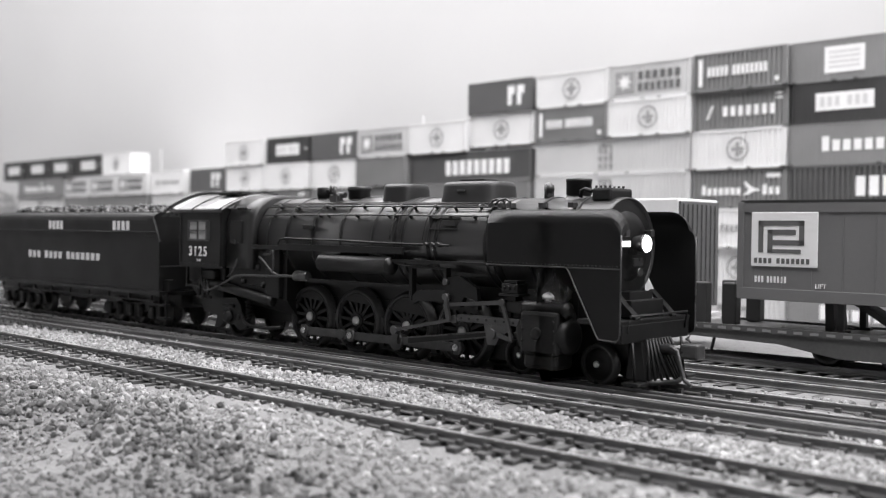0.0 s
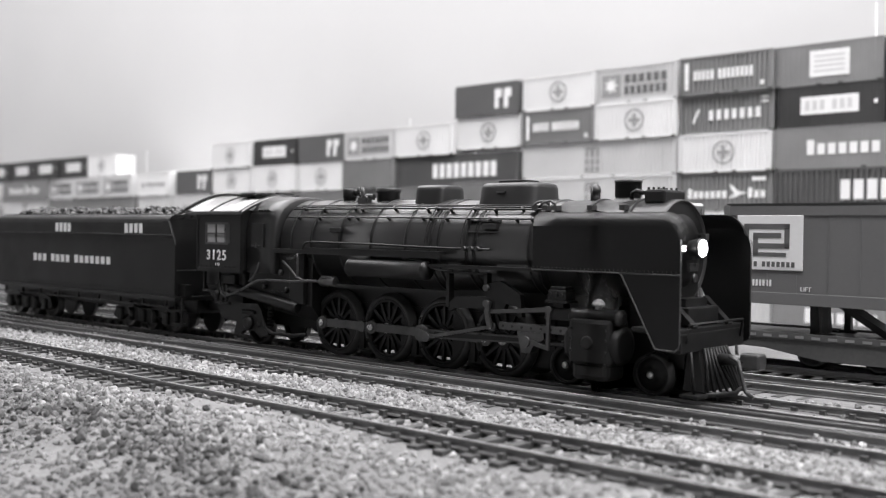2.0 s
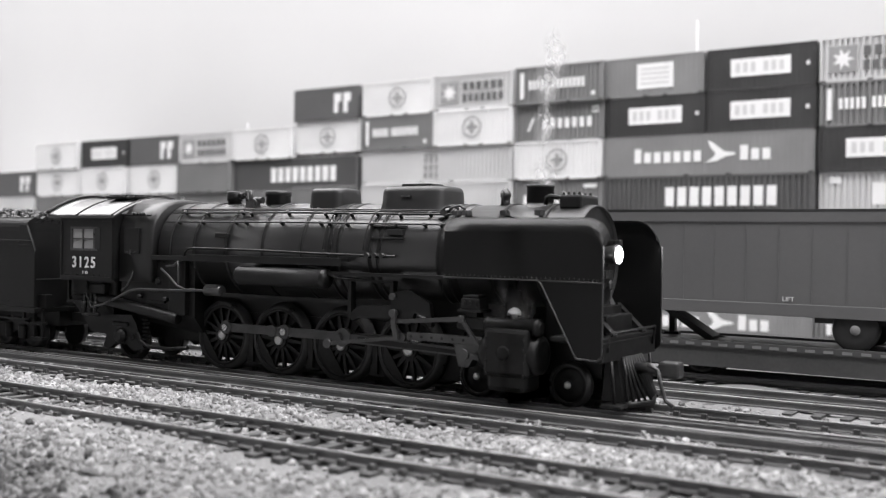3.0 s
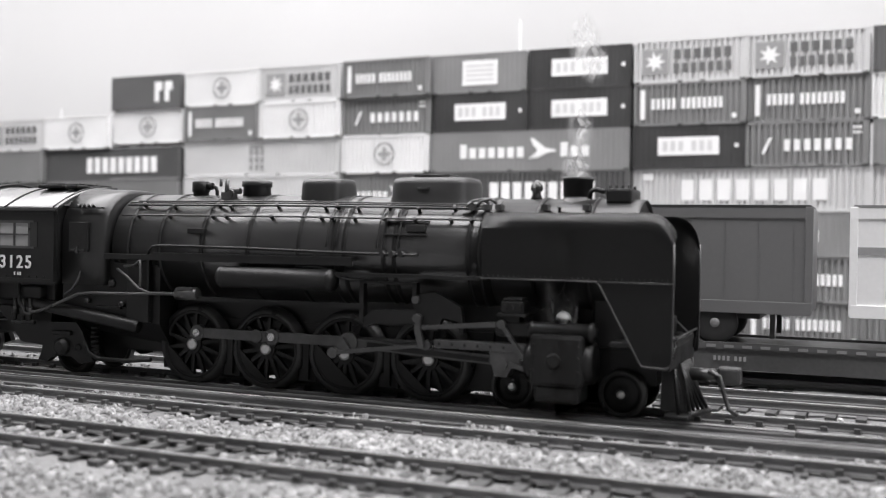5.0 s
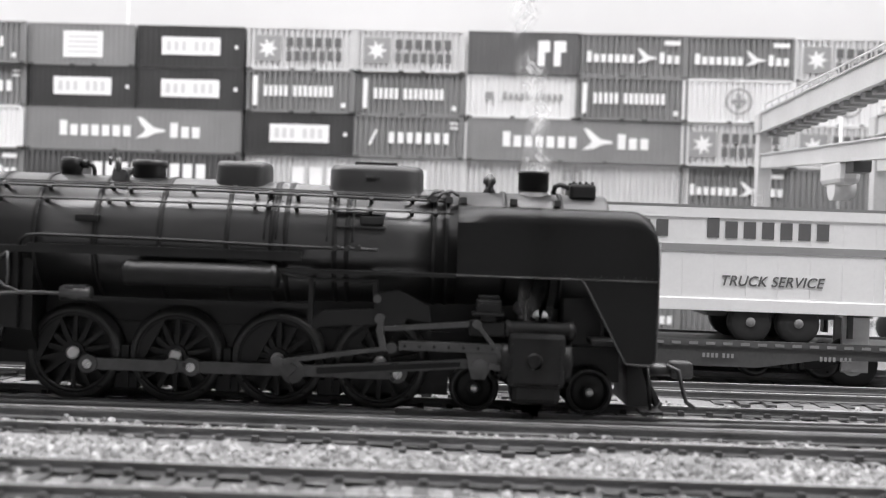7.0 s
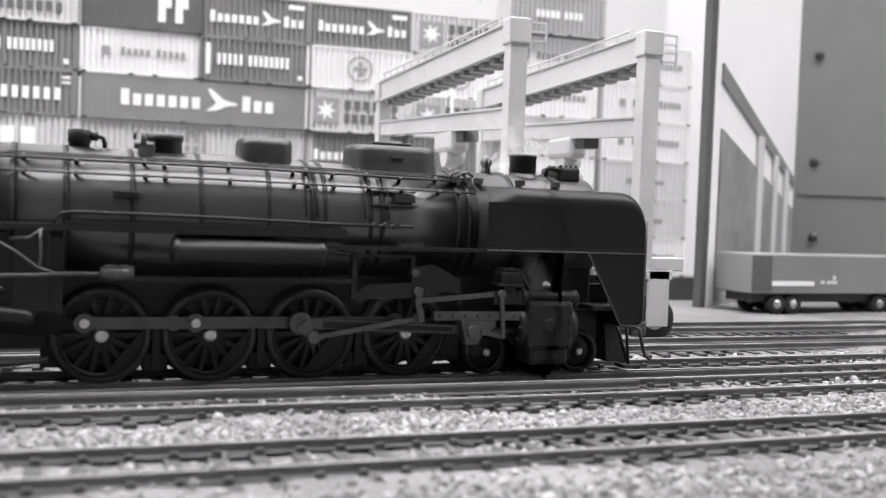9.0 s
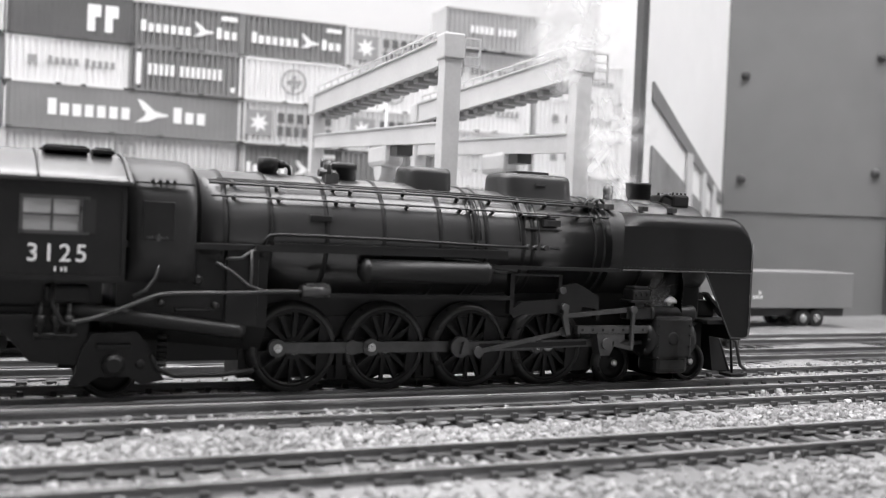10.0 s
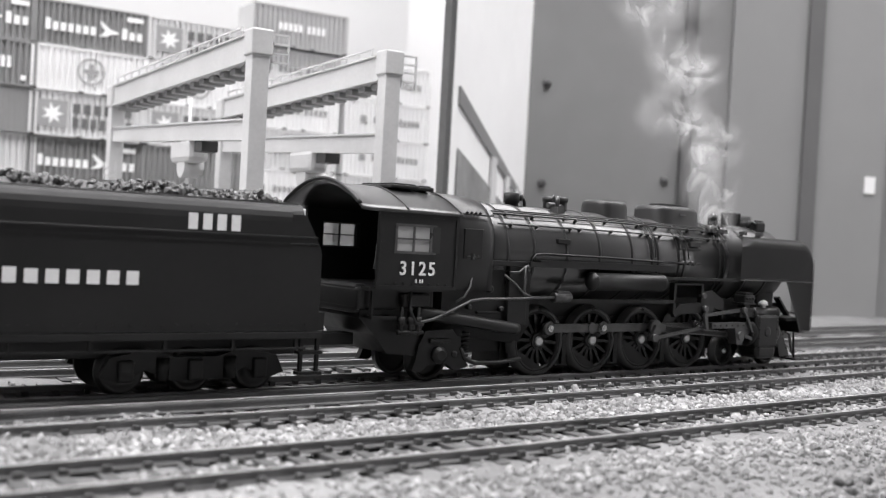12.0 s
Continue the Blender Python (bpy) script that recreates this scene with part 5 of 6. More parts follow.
COLS = [-592, -517.5, -446, -374.5, -303, -231.5, -160.5, -89.5, -18.5, 49, 116.5, 184.5]
ROWS = [
    "mark cross star china plate placard star star mark bird bird star",
    "cross china cross italic placard placard china china small china cross cross",
    "- wide_mark - cross wide_bird - placard italic wide_bird - star star",
    "plain wide_mark - bird wide_heavy - wide_block - wide_mark - bird plain",
    "star plain pale small china plain wide_bird - plain small plain china",
    "plain bird plain cross wide_bird - plain china bird plain wide_heavy -",
    "plain bird pale pale wide_bird - bird china plain bird plain small",
]


def build_stacks():
    rng = random.Random(11)
    for r, line in enumerate(ROWS):
        for c, kind in enumerate(line.split()):
            if kind != "-":
                place_container(kind, COLS[c] + rng.uniform(-0.8, 0.8), r, rng.uniform(-2.2, 2.2), rng.uniform(-0.5, 0.5))
    left = {1: [(-953.5, "cross"), (-880, "placard"), (-806, "mark"), (-735, "star"), (-663, "cross"), (-1235, "cross"), (-1308, "placard"), (-1382, "placard"), (-1455, "placard"), (-1530, "placard")],
            2: [(-953.5, "cross"), (-880, "cross"), (-806, "cross"), (-735, "plain"), (-663, "wide_heavy"), (-1027, "mark"), (-1110, "small"), (-1190, "star"), (-1265, "star"), (-1340, "star"), (-1480, "wide_bird")],
            3: [(-953.5, "plain"), (-880, "bird"), (-806, "plain"), (-735, "china"), (-663, "plain"), (-1027, "pale"), (-1110, "pale"), (-1190, "plain"), (-1265, "plain"), (-1340, "plain"), (-1480, "wide_mark")],
            4: [(-953.5, "wide_bird"), (-806, "plain"), (-735, "star"), (-663, "plain"), (-1110, "wide_heavy"), (-1265, "wide_mark"), (-1480, "wide_heavy")],
            5: [(-953.5, "wide_mark"), (-806, "china"), (-735, "cross"), (-663, "plain"), (-1110, "wide_bird"), (-1265, "wide_heavy"), (-1480, "wide_mark")],
            6: [(-953.5, "wide_bird"), (-806, "plain"), (-735, "pale"), (-663, "plain"), (-1110, "wide_mark"), (-1265, "wide_bird"), (-1480, "wide_heavy")]}
    for r, row in left.items():
        for x, kind in row:
            place_container(kind, x, r, rng.uniform(-2, 2), rng.uniform(-0.5, 0.5), STACK_TOP - 3)
    # paler stacks at the yard's far end
    for r, row in enumerate(("haze -", "small small", "small small", "pale small", "small pale", "pale pale", "plain small")):
        for c, kind in enumerate(row.split()):
            if kind != "-":
                place_container(kind, 251 + c * 75, r, 0 if c or r else -8, 0, STACK_TOP + 19)


build_stacks()


def support_blocks():
    for a, b, z in ((-595, 250, -17.5), (252, 402, 1.5)):
        tagged(shape("timber_plinth", M_DEEP, None, (a, b, 642, 676, -20.4, z)), "low dark plinth under the container stacks", "plinth", kind="structure")


support_blocks()


# ------------------------------------------------------------------ flat car with its two road trailers

def road_wheel(bm, x, y, z, r, w):
    lathe(bm, (x, y, z), (0, 1, 0), [(0, r * 0.55), (0.1, r * 0.85), (0.5, r), (w - 0.5, r), (w, r * 0.85)], n=24)


def build_flat_car():
    x0, x1 = -176, 130
    y = 1000 * track_y(-0.02, 0.083)
    f = thing("flat_car", "long dark flat car carrying two road trailers", "railway car")
    f.matrix_basis = pose(0, y / 1000, rail_z(0), 0, 0.223, 1.2)
    bm = bmesh.new()
    bx(bm, x0, x1, -14.5, 14.5, 8.4, 9.8)
    for s in (-1, 1):
        prism(bm, [(x0 + 2, 9.0), (x1 - 2, 9.0), (x1 - 2, 6.2), (x1 - 34, 5.6), (x1 - 52, 2.8), (x0 + 52, 2.8), (x0 + 34, 5.6), (x0 + 2, 6.2)], s * 14 - 0.6, s * 14 + 0.6)
        bx(bm, x0, x1, s * 14.6 - 0.5, s * 14.6 + 0.5, 8.6, 10.6)
    split(part("deck", bm, M_SILL, f, "dark flat deck with side sills"))
    bm = bmesh.new()
    for k in range(60):
        x = x0 + 4 + k * 5.0
        bx(bm, x, x + 2.6, -15.3, -15.05, 9.1, 9.9)
    part("perforated_edge", bm, M_MID, f)
    bm = bmesh.new()
    for x in (-50, 0, 62, 96):
        bars(bm, (4, 3), x, -15.05, 5.4, 0.9, 1.3, 0.35, depth=0.12)
    part("stencil", bm, M_PRINTM, f, "small stencilled marks")
    for cx in (x0 + 57, x1 - 41):
        tk = new("truck")
        tk.parent = f
        tk["label"] = "dark four-wheel truck"
        bm = bmesh.new()
        for s in (-1, 1):
            prism(bm, [(cx - 14, 5), (cx - 12, 7.4), (cx - 6, 8.2), (cx + 6, 8.2), (cx + 12, 7.4), (cx + 14, 5), (cx + 8, 2.8), (cx - 8, 2.8)], s * 11.6 - 0.9, s * 11.6 + 0.9)
            for k in (-2.4, 0, 2.4):
                cyl(bm, (cx + k, s * 12.6, 2.6), (cx + k, s * 12.6, 7), 0.9, n=8)
        part("side_frame", bm, M_BLACK, tk)
        for ax in (-10, 10):
            for s in (-1, 1):
                bm = bmesh.new()
                lathe(bm, (cx + ax, s * 7.2, 4.9), (0, s, 0), [(0, 5.5), (0.7, 5.5), (0.8, 4.9), (2.4, 4.9), (2.4, 3.9), (2.0, 3.6), (2.0, 0.2)], n=24)
                part("wheel", bm, M_TYRE, tk)
    bm = bmesh.new()
    bx(bm, x0 - 9, x0, -2, 2, 5.0, 7.4, bevel=0.5)
    tube(bm, [(x0 + 2, -7, 8), (x0 - 1, -8, 4), (x0 + 3, -8.4, 0.6), (x0 + 8, -8, 1), (x0 + 9, -7, 7)], 0.6)
    bx(bm, x1, x1 + 9, -2, 2, 5.0, 7.4, bevel=0.5)
    split(part("coupler", bm, M_STEEL, f))
    bm = bmesh.new()
    for k in (0, 9):
        bx(bm, x0 + 3 + k, x0 + 8 + k, -12 + k * 0.3, -8 + k * 0.3, 10, 23.5, bevel=0.5)
        bx(bm, x0 + 3 + k, x0 + 8 + k, 8, 12, 10, 23.5, bevel=0.5)
    split(part("bridge_plate", bm, M_DEEP, f, "raised dark bridge plates"))
    for hx in (-130, 12):
        bm = bmesh.new()
        rod(bm, hx, 10, hx - 0.6, 21, -5, 5, 1.5, 1.2)
        rod(bm, hx + 22, 10, hx + 5, 20.5, -4, 4, 1.0, 0.9)
        bx(bm, hx - 5, hx + 8, -6, 6, 19.6, 21)
        part("trailer_hitch", bm, M_DEEP, f, "folding trailer hitch")
    return f


FLAT = build_flat_car()
FM = FLAT.matrix_basis.copy()


def build_trailer(dark, x0, x1):
    t = thing("road_trailer", "dull grey road trailer with a white emblem placard" if dark else "white road trailer with dark stripe and lettering", "trailer", "trailers on the flat car")
    t.matrix_basis = FM @ pose(0, 0, 0)
    paint = M_TRAILER if dark else M_ALU
    b, top = 19.4, 49.4
    body = shape("body", paint, t, (x0, x1, -14, 14, b, top), bevel=0.7, label="smooth trailer box")
    split(shape("top_rail", paint, body, (x0 + 0.2, x1 - 0.2, -14.35, -13.9, top - 3.2, top - 0.4), (x0 + 0.2, x1 - 0.2, 13.9, 14.35, top - 3.2, top - 0.4)))
    shape("roof_edge", M_DEEP if dark else M_MID, body, (x0 + 0.6, x1 - 0.6, -14.2, 14.2, top - 0.3, top + 0.5))
    split(shape("bottom_rail", paint, body, (x0, x1, -14.5, -13.9, b - 0.4, b + 3.2), (x0, x1, 13.9, 14.5, b - 0.4, b + 3.2), bevel=0.15))
    split(shape("corner_post", paint, body, (x0 - 0.3, x0 + 1.8, -14.45, -13.2, b, top), (x1 - 1.8, x1 + 0.3, -14.45, -13.2, b, top), bevel=0.2))
    bm = bmesh.new()
    for k in range(14):
        x = x0 + (x1 - x0) * (k + 0.5) / 14
        bx(bm, x - 0.12, x + 0.12, -14.12, -13.95, b + 3, top - 3)
    split(part("panel_seam", bm, paint, body))
    if dark:
        e = shape("emblem_placard", M_PRINTW, body, (x0 + 4.4, x0 + 25.5, -14.5, -13.95, 29.4, 46.2), bevel=0.2, label="white placard with a dark interlocked mark")
        bm = bmesh.new()
        ex, ez = x0 + 6.8, 33.8
        for q in ((0, 1.6, 0, 9.8), (0, 14.6, 8.2, 9.8), (13, 14.6, 2.2, 9.8), (4.6, 14.6, 2.2, 3.8), (3.0, 4.6, 0, 7.0), (3.0, 12, 5.4, 7.0), (3.0, 13.6, -0.2, 1.0)):
            bx(bm, ex + q[0], ex + q[1], -14.62, -14.5, ez + q[2], ez + q[3])
        bars(bm, (4, 7), x0 + 5.4, -14.5, 30.4, 1.25, 1.6, 0.3, depth=0.1)
        part("emblem", bm, M_PRINTD, e)
        bm = bmesh.new()
        bars(bm, (3, 6), x0 + 5.5, -14.0, 24.4, 0.8, 2.0, 0.3, depth=0.12)
        part("fleet_mark", bm, M_PRINTW, body)
        letters("LIFT", 1.9, M_PRINTW, body, (x0 + 24.8, -14.1, 23.3), name="lift_mark")
        letters("LIFT", 1.9, M_PRINTW, body, (x1 - 60, -14.1, 23.3), name="lift_mark")
    else:
        shape("stripe", M_PRINTM, body, (x0 + 1.8, x1 - 1.8, -14.25, -13.95, 36.2, 38.4))
        bm = bmesh.new()
        bars(bm, (8,), x0 + 24, -14.0, 40.4, 4.4, 6.8, 0.9, 0.72, depth=0.2)
        part("name_mark", bm, M_PRINTD, body, "dark plain letter marks")
        bm = bmesh.new()
        bars(bm, (7,), x0 + 76, -14.0, 40.4, 4.4, 6.8, 0.9, 0.72, depth=0.2)
        part("name_mark", bm, M_PRINTD, body, "dark plain letter marks")
        letters("TRUCK SERVICE", 4.2, M_PRINTD, body, (x0 + 80.5, -14.15, 26.6), name="lettering", shear=0.25, spacing=1.05, bold=0.03, width=0.95, label="slanted dark words on the trailer side")
        bm = bmesh.new()
        bars(bm, (4, 6), x0 + 9, -14.0, 24.6, 1.1, 2.0, 0.4, depth=0.12)
        part("fleet_mark", bm, M_PRINTM, body)
    bm = bmesh.new()
    bx(bm, x1 - 52, x1 - 14, -9, 9, 17.2, 19.4)
    part("bogie_frame", bm, M_DEEP, t)
    for k, wx in enumerate((x1 - 40, x1 - 26)):
        for s in (-1, 1):
            bm = bmesh.new()
            road_wheel(bm, wx, s * 11.5 - 2.2, 16.0, 6.2, 4.4)
            w = part("wheel", bm, M_RUBBER, t, "black rubber trailer tyre")
            bm = bmesh.new()
            lathe(bm, (wx, s * 11.5 + s * 1.6, 16.0), (0, s, 0), [(0, 3.8), (0.5, 3.6), (0.3, 2.6), (0.2, 1.6), (1.0, 1.2), (1.1, 0.3)], n=20)
            part("hub", bm, M_MID, w, "dull steel hub")
    bm = bmesh.new()
    for s in (-1, 1):
        bx(bm, x0 + 30, x0 + 32, s * 9 - 1, s * 9 + 1, 10.2, 19.4)
        bx(bm, x0 + 28.6, x0 + 33.4, s * 9 - 1.4, s * 9 + 1.4, 9.9, 10.8)
        bx(bm, x1 - 11, x1 - 9.6, s * 10.4 - 1.6, s * 10.4 + 1.6, 12, 19.4)
    split(part("landing_leg", bm, M_DEEP, t))
    return t


build_trailer(True, -156, -24)
build_trailer(False, -14, 116)


def boxcar_behind():
    """the end of another white van body standing past the flat car"""
    t = thing("van_body", "pale van body with dark corrugated end", "van")
    b = shape("body", M_ALU, t, (-307, -190, 318, 346, 18.5, 58), bevel=0.5)
    shape("end_panel", M_DARK, t, (-190, -189.2, 318.5, 345.5, 19, 57))
    bm = bmesh.new()
    for k in range(8):
        bx(bm, -189.2, -188.7, 320 + k * 3.2, 321.2 + k * 3.2, 20, 56)
    split(part("end_rib", bm, M_DARK, t))
    bm = bmesh.new()
    bx(bm, -191, -184, 322, 342, 15.5, 17.0)
    tube(bm, [(-189, 321, 19), (-184, 321, 17), (-181, 321, 17)], 0.6)
    bx(bm, -307, -191, 322, 342, 14.5, 18.5)
    part("chassis", bm, M_LIGHT, t)
    for wx in (-290, -215):
        for yy in (322, 338):
            bm = bmesh.new()
            road_wheel(bm, wx, yy, 7.8, 6.3, 4.4)
            part("wheel", bm, M_RUBBER, t)
    split(shape("support_leg", M_DEEP, t, (-240, -238, 322, 342, 1.5, 14.5)))


boxcar_behind()


# ------------------------------------------------------------------ gantry crane

def build_gantry():
    g = thing("gantry_crane", "pale rubber-tyred model gantry crane with walkways", "crane")
    y0, y1 = 310.0, 457.0
    for xa, xb in ((124.0, 118.5), (172.6, 168.5)):
        for y, x in ((y0, xa), (y1, xb)):
            bm = bmesh.new()
            bx(bm, x - 3.0, x + 3.0, y - 3.0, y + 3.0, 29.5, 99 if y == y0 else 94, bevel=0.4)
            leg = part("leg", bm, M_GANTRY, g)
            shape("leg_cap", M_GANTRY, leg, (x - 3.7, x + 3.7, y - 3.7, y + 3.7, 98.5 if y == y0 else 92.5, 107 if y == y0 else 101.5), bevel=0.6)
        def beam(za, zb, zc, zd, w):
            bm = bmesh.new()
            loft(bm, [[(x - w, y, a), (x + w, y, a), (x + w, y, b), (x - w, y, b)] for x, y, a, b in ((xa, y0 + 3, za, zb), (xb, y1 - 3, zc, zd))], smooth=False)
            return bm
        gd = part("girder", beam(97.6, 105.4, 93.6, 101.2, 2.2), M_GANTRY, g, "long box girder")
        part("girder_flange", beam(96.8, 97.6, 92.8, 93.6, 3.0), M_GANTRY, gd)
        part("girder_top", beam(105.4, 106.0, 101.2, 101.8, 3.0), M_GANTRY, gd)
        tie = part("tie_beam", beam(71.6, 78, 77.4, 83, 1.8), M_GANTRY, g)
        part("tie_flange", beam(78, 78.6, 83, 83.6, 2.5), M_GANTRY, tie)
        bm, rl = bmesh.new(), bmesh.new()
        for k in range(15):
            f = (k + 0.5) / 15
            x, y, dz = xa + (xb - xa) * f, y0 + 4 + (y1 - y0 - 8) * f, -4 * f
            bx(bm, x - 1, x + 7.2, y - 2.4, y + 2.4, 94.6 + dz, 96.6 + dz, bevel=0.3)
            cyl(rl, (x + 6.6, y, 96 + dz), (x + 6.6, y, 102.6 + dz), 0.3, n=5)
            cyl(rl, (x - 2.4, y, 105.6 + dz), (x - 2.4, y, 108.4 + dz), 0.3, n=5)
        split(part("walkway_bracket", bm, M_MID, gd, "dark walkway bracket"))
        tube(rl, [(xa + 6.6, y0 + 8, 102.6), (xb + 6.6, y1 - 8, 98.6)], 0.4, n=5)
        tube(rl, [(xa + 6.6, y0 + 8, 99.6), (xb + 6.6, y1 - 8, 95.6)], 0.3, n=5)
        tube(rl, [(xa - 2.4, y0 + 8, 108.4), (xb - 2.4, y1 - 8, 104.4)], 0.4, n=5)
        part("handrail", rl, M_GANTRY, gd, "pale walkway handrail")
        bm = bmesh.new()
        for z in (97, 100, 103, 106):
            bx(bm, xa + 4.6, xa + 10.5, y0 - 0.4, y0 + 0.4, z, z + 0.6)
        for a in (4.6, 10.2):
            bx(bm, xa + a, xa + a + 0.6, y0 - 0.4, y0 + 0.4, 95, 106.6)
        part("ladder_cage", bm, M_LIGHT, g)
        bm = bmesh.new()
        bx(bm, xa - 4, xa + 4, y0 + 52, y0 + 74, 66, 75, bevel=2.0)
        lathe(bm, (xa - 3, y0 + 63, 65), (1, 0, 0), [(0, 4.5), (6, 4.5), (6.4, 3.6), (8, 3.2)], n=18)
        part("motor_housing", bm, M_GANTRY, g)
        shape("lamp_box", M_DEEP, g, (xa - 2.5, xa + 3.5, y0 + 42, y0 + 50, 69.5, 74))
    for y in (y0, y1):
        shape("sill_beam", M_GANTRY, g, (100, 188, y - 3, y + 3, 26, 30.5), bevel=0.4)
        for x in (108, 178):
            fk = shape("wheel_fork", M_GANTRY, g, (x - 4, x + 4, y - 4.2, y - 2.8, 7, 26.2), (x - 4, x + 4, y + 2.8, y + 4.2, 7, 26.2), (x - 5, x + 5, y - 4.2, y + 4.2, 23, 26.2), bevel=0.3)
            bm = bmesh.new()
            road_wheel(bm, x, y - 2.4, 9.4, 7.6, 4.8)
            w = part("wheel", bm, M_RUBBER, g, "black rubber crane tyre")
            bm = bmesh.new()
            lathe(bm, (x, y - 2.3, 9.4), (0, -1, 0), [(-0.4, 4.0), (0.2, 3.6), (0.3, 1.4), (0.9, 1.0)], n=16)
            part("hub", bm, M_LIGHT, w)
    bm = bmesh.new()
    for z in range(32, 66, 3):
        bx(bm, 112.4, 117.2, y1 - 8, y1 - 7.4, z, z + 0.5)
    bx(bm, 112, 112.5, y1 - 8, y1 - 7.4, 30, 68)
    bx(bm, 117, 117.5, y1 - 8, y1 - 7.4, 30, 68)
    part("ladder", bm, M_LIGHT, g)
    bm = bmesh.new()
    cyl(bm, (150, 452, 30), (150, 452, 100), 0.7, n=8)
    part("cable_mast", bm, M_GANTRY, g)


build_gantry()


# ------------------------------------------------------------------ far end: lorry trailer, mast, boards

def build_low_trailer():
    t = thing("low_trailer", "grey flat-sided trailer parked by the board", "trailer")
    t.matrix_basis = pose(0.278, 0.396, 0, 0, 0, 4)
    b = shape("body", M_MID, t, (0, 110, 0, 26, 11, 29), bevel=0.4)
    shape("front_panel", M_DARK, b, (0, 11, -0.4, 0.1, 12.5, 28.4))
    shape("stripe", M_PRINTW, b, (11.5, 36, -0.3, 0.1, 14.6, 16.8))
    bm = bmesh.new()
    bars(bm, (2, 5), 40, 0, 15.6, 1.0, 1.6, 0.3)
    star(bm, 48, 18.6, 1.4, 3)
    part("lettering", bm, M_PRINTW, b)
    shape("chassis", M_DEEP, t, (3, 108, 4, 22, 6.8, 11))
    for wx in (16, 25.5, 78, 87):
        for s in (1.0, 20.5):
            bm = bmesh.new()
            road_wheel(bm, wx, s, 6.0, 4.8, 4)
            w = part("wheel", bm, M_RUBBER, t)
            bm = bmesh.new()
            lathe(bm, (wx, s + 0.2, 6.0), (0, -1, 0), [(0, 2.3), (0.6, 2.0), (0.9, 0.4)], n=14)
            part("hub", bm, M_BRIGHT, w, "bright wheel hub")


build_low_trailer()


def build_mast():
    m = thing("loading_mast", "small black lattice mast with a bracket arm", "mast")
    m.matrix_basis = pose(0.462, 0.405, 0.0005, 0, 0, -20)
    bm = bmesh.new()
    for a in (-3.4, 3.4):
        for b in (-2.5, 2.5):
            bx(bm, a - 0.5, a + 0.5, b - 0.5, b + 0.5, 8, 60)
    for k in range(7):
        rod(bm, -3.4, 10 + k * 7, 3.4, 17 + k * 7, -2.8, -2.2, 0.35, 0.35)
        rod(bm, 3.4, 10 + k * 7, -3.4, 17 + k * 7, 2.2, 2.8, 0.35, 0.35)
    part("lattice", bm, M_STAIN, m)
    shape("head", M_STAIN, m, (-5, 5, -4, 4, 58, 64), (-6, 6, -3, 3, 52, 54), bevel=0.4)
    shape("arm", M_STAIN, m, (-3, 26, -1, 1, 44, 47), (22, 26, -2, 2, 39, 44), bevel=0.3)
    shape("carriage", M_WHITE, m, (-5, 5, -4, 4, 10, 22), bevel=0.6)
    shape("foot", M_STAIN, m, (-9, 9, -6, 6, 0, 7), bevel=0.8)


build_mast()


def board_between(name, pa, pb, z0, z1, thick, material, parent=None, label=""):
    """an upright board from pa to pb, metres"""
    pa, pb = Vector(pa), Vector(pb)
    d = (pb - pa).normalized()
    q = Vector((-d.y, d.x))
    bm = bmesh.new()
    loft(bm, [[(p.x, p.y, z0), (p.x + q.x * thick, p.y + q.y * thick, z0), (p.x + q.x * thick, p.y + q.y * thick, z1), (p.x, p.y, z1)] for p in (pa, pb)], smooth=False)
    return part(name, bm, material, parent, label, scale=1)


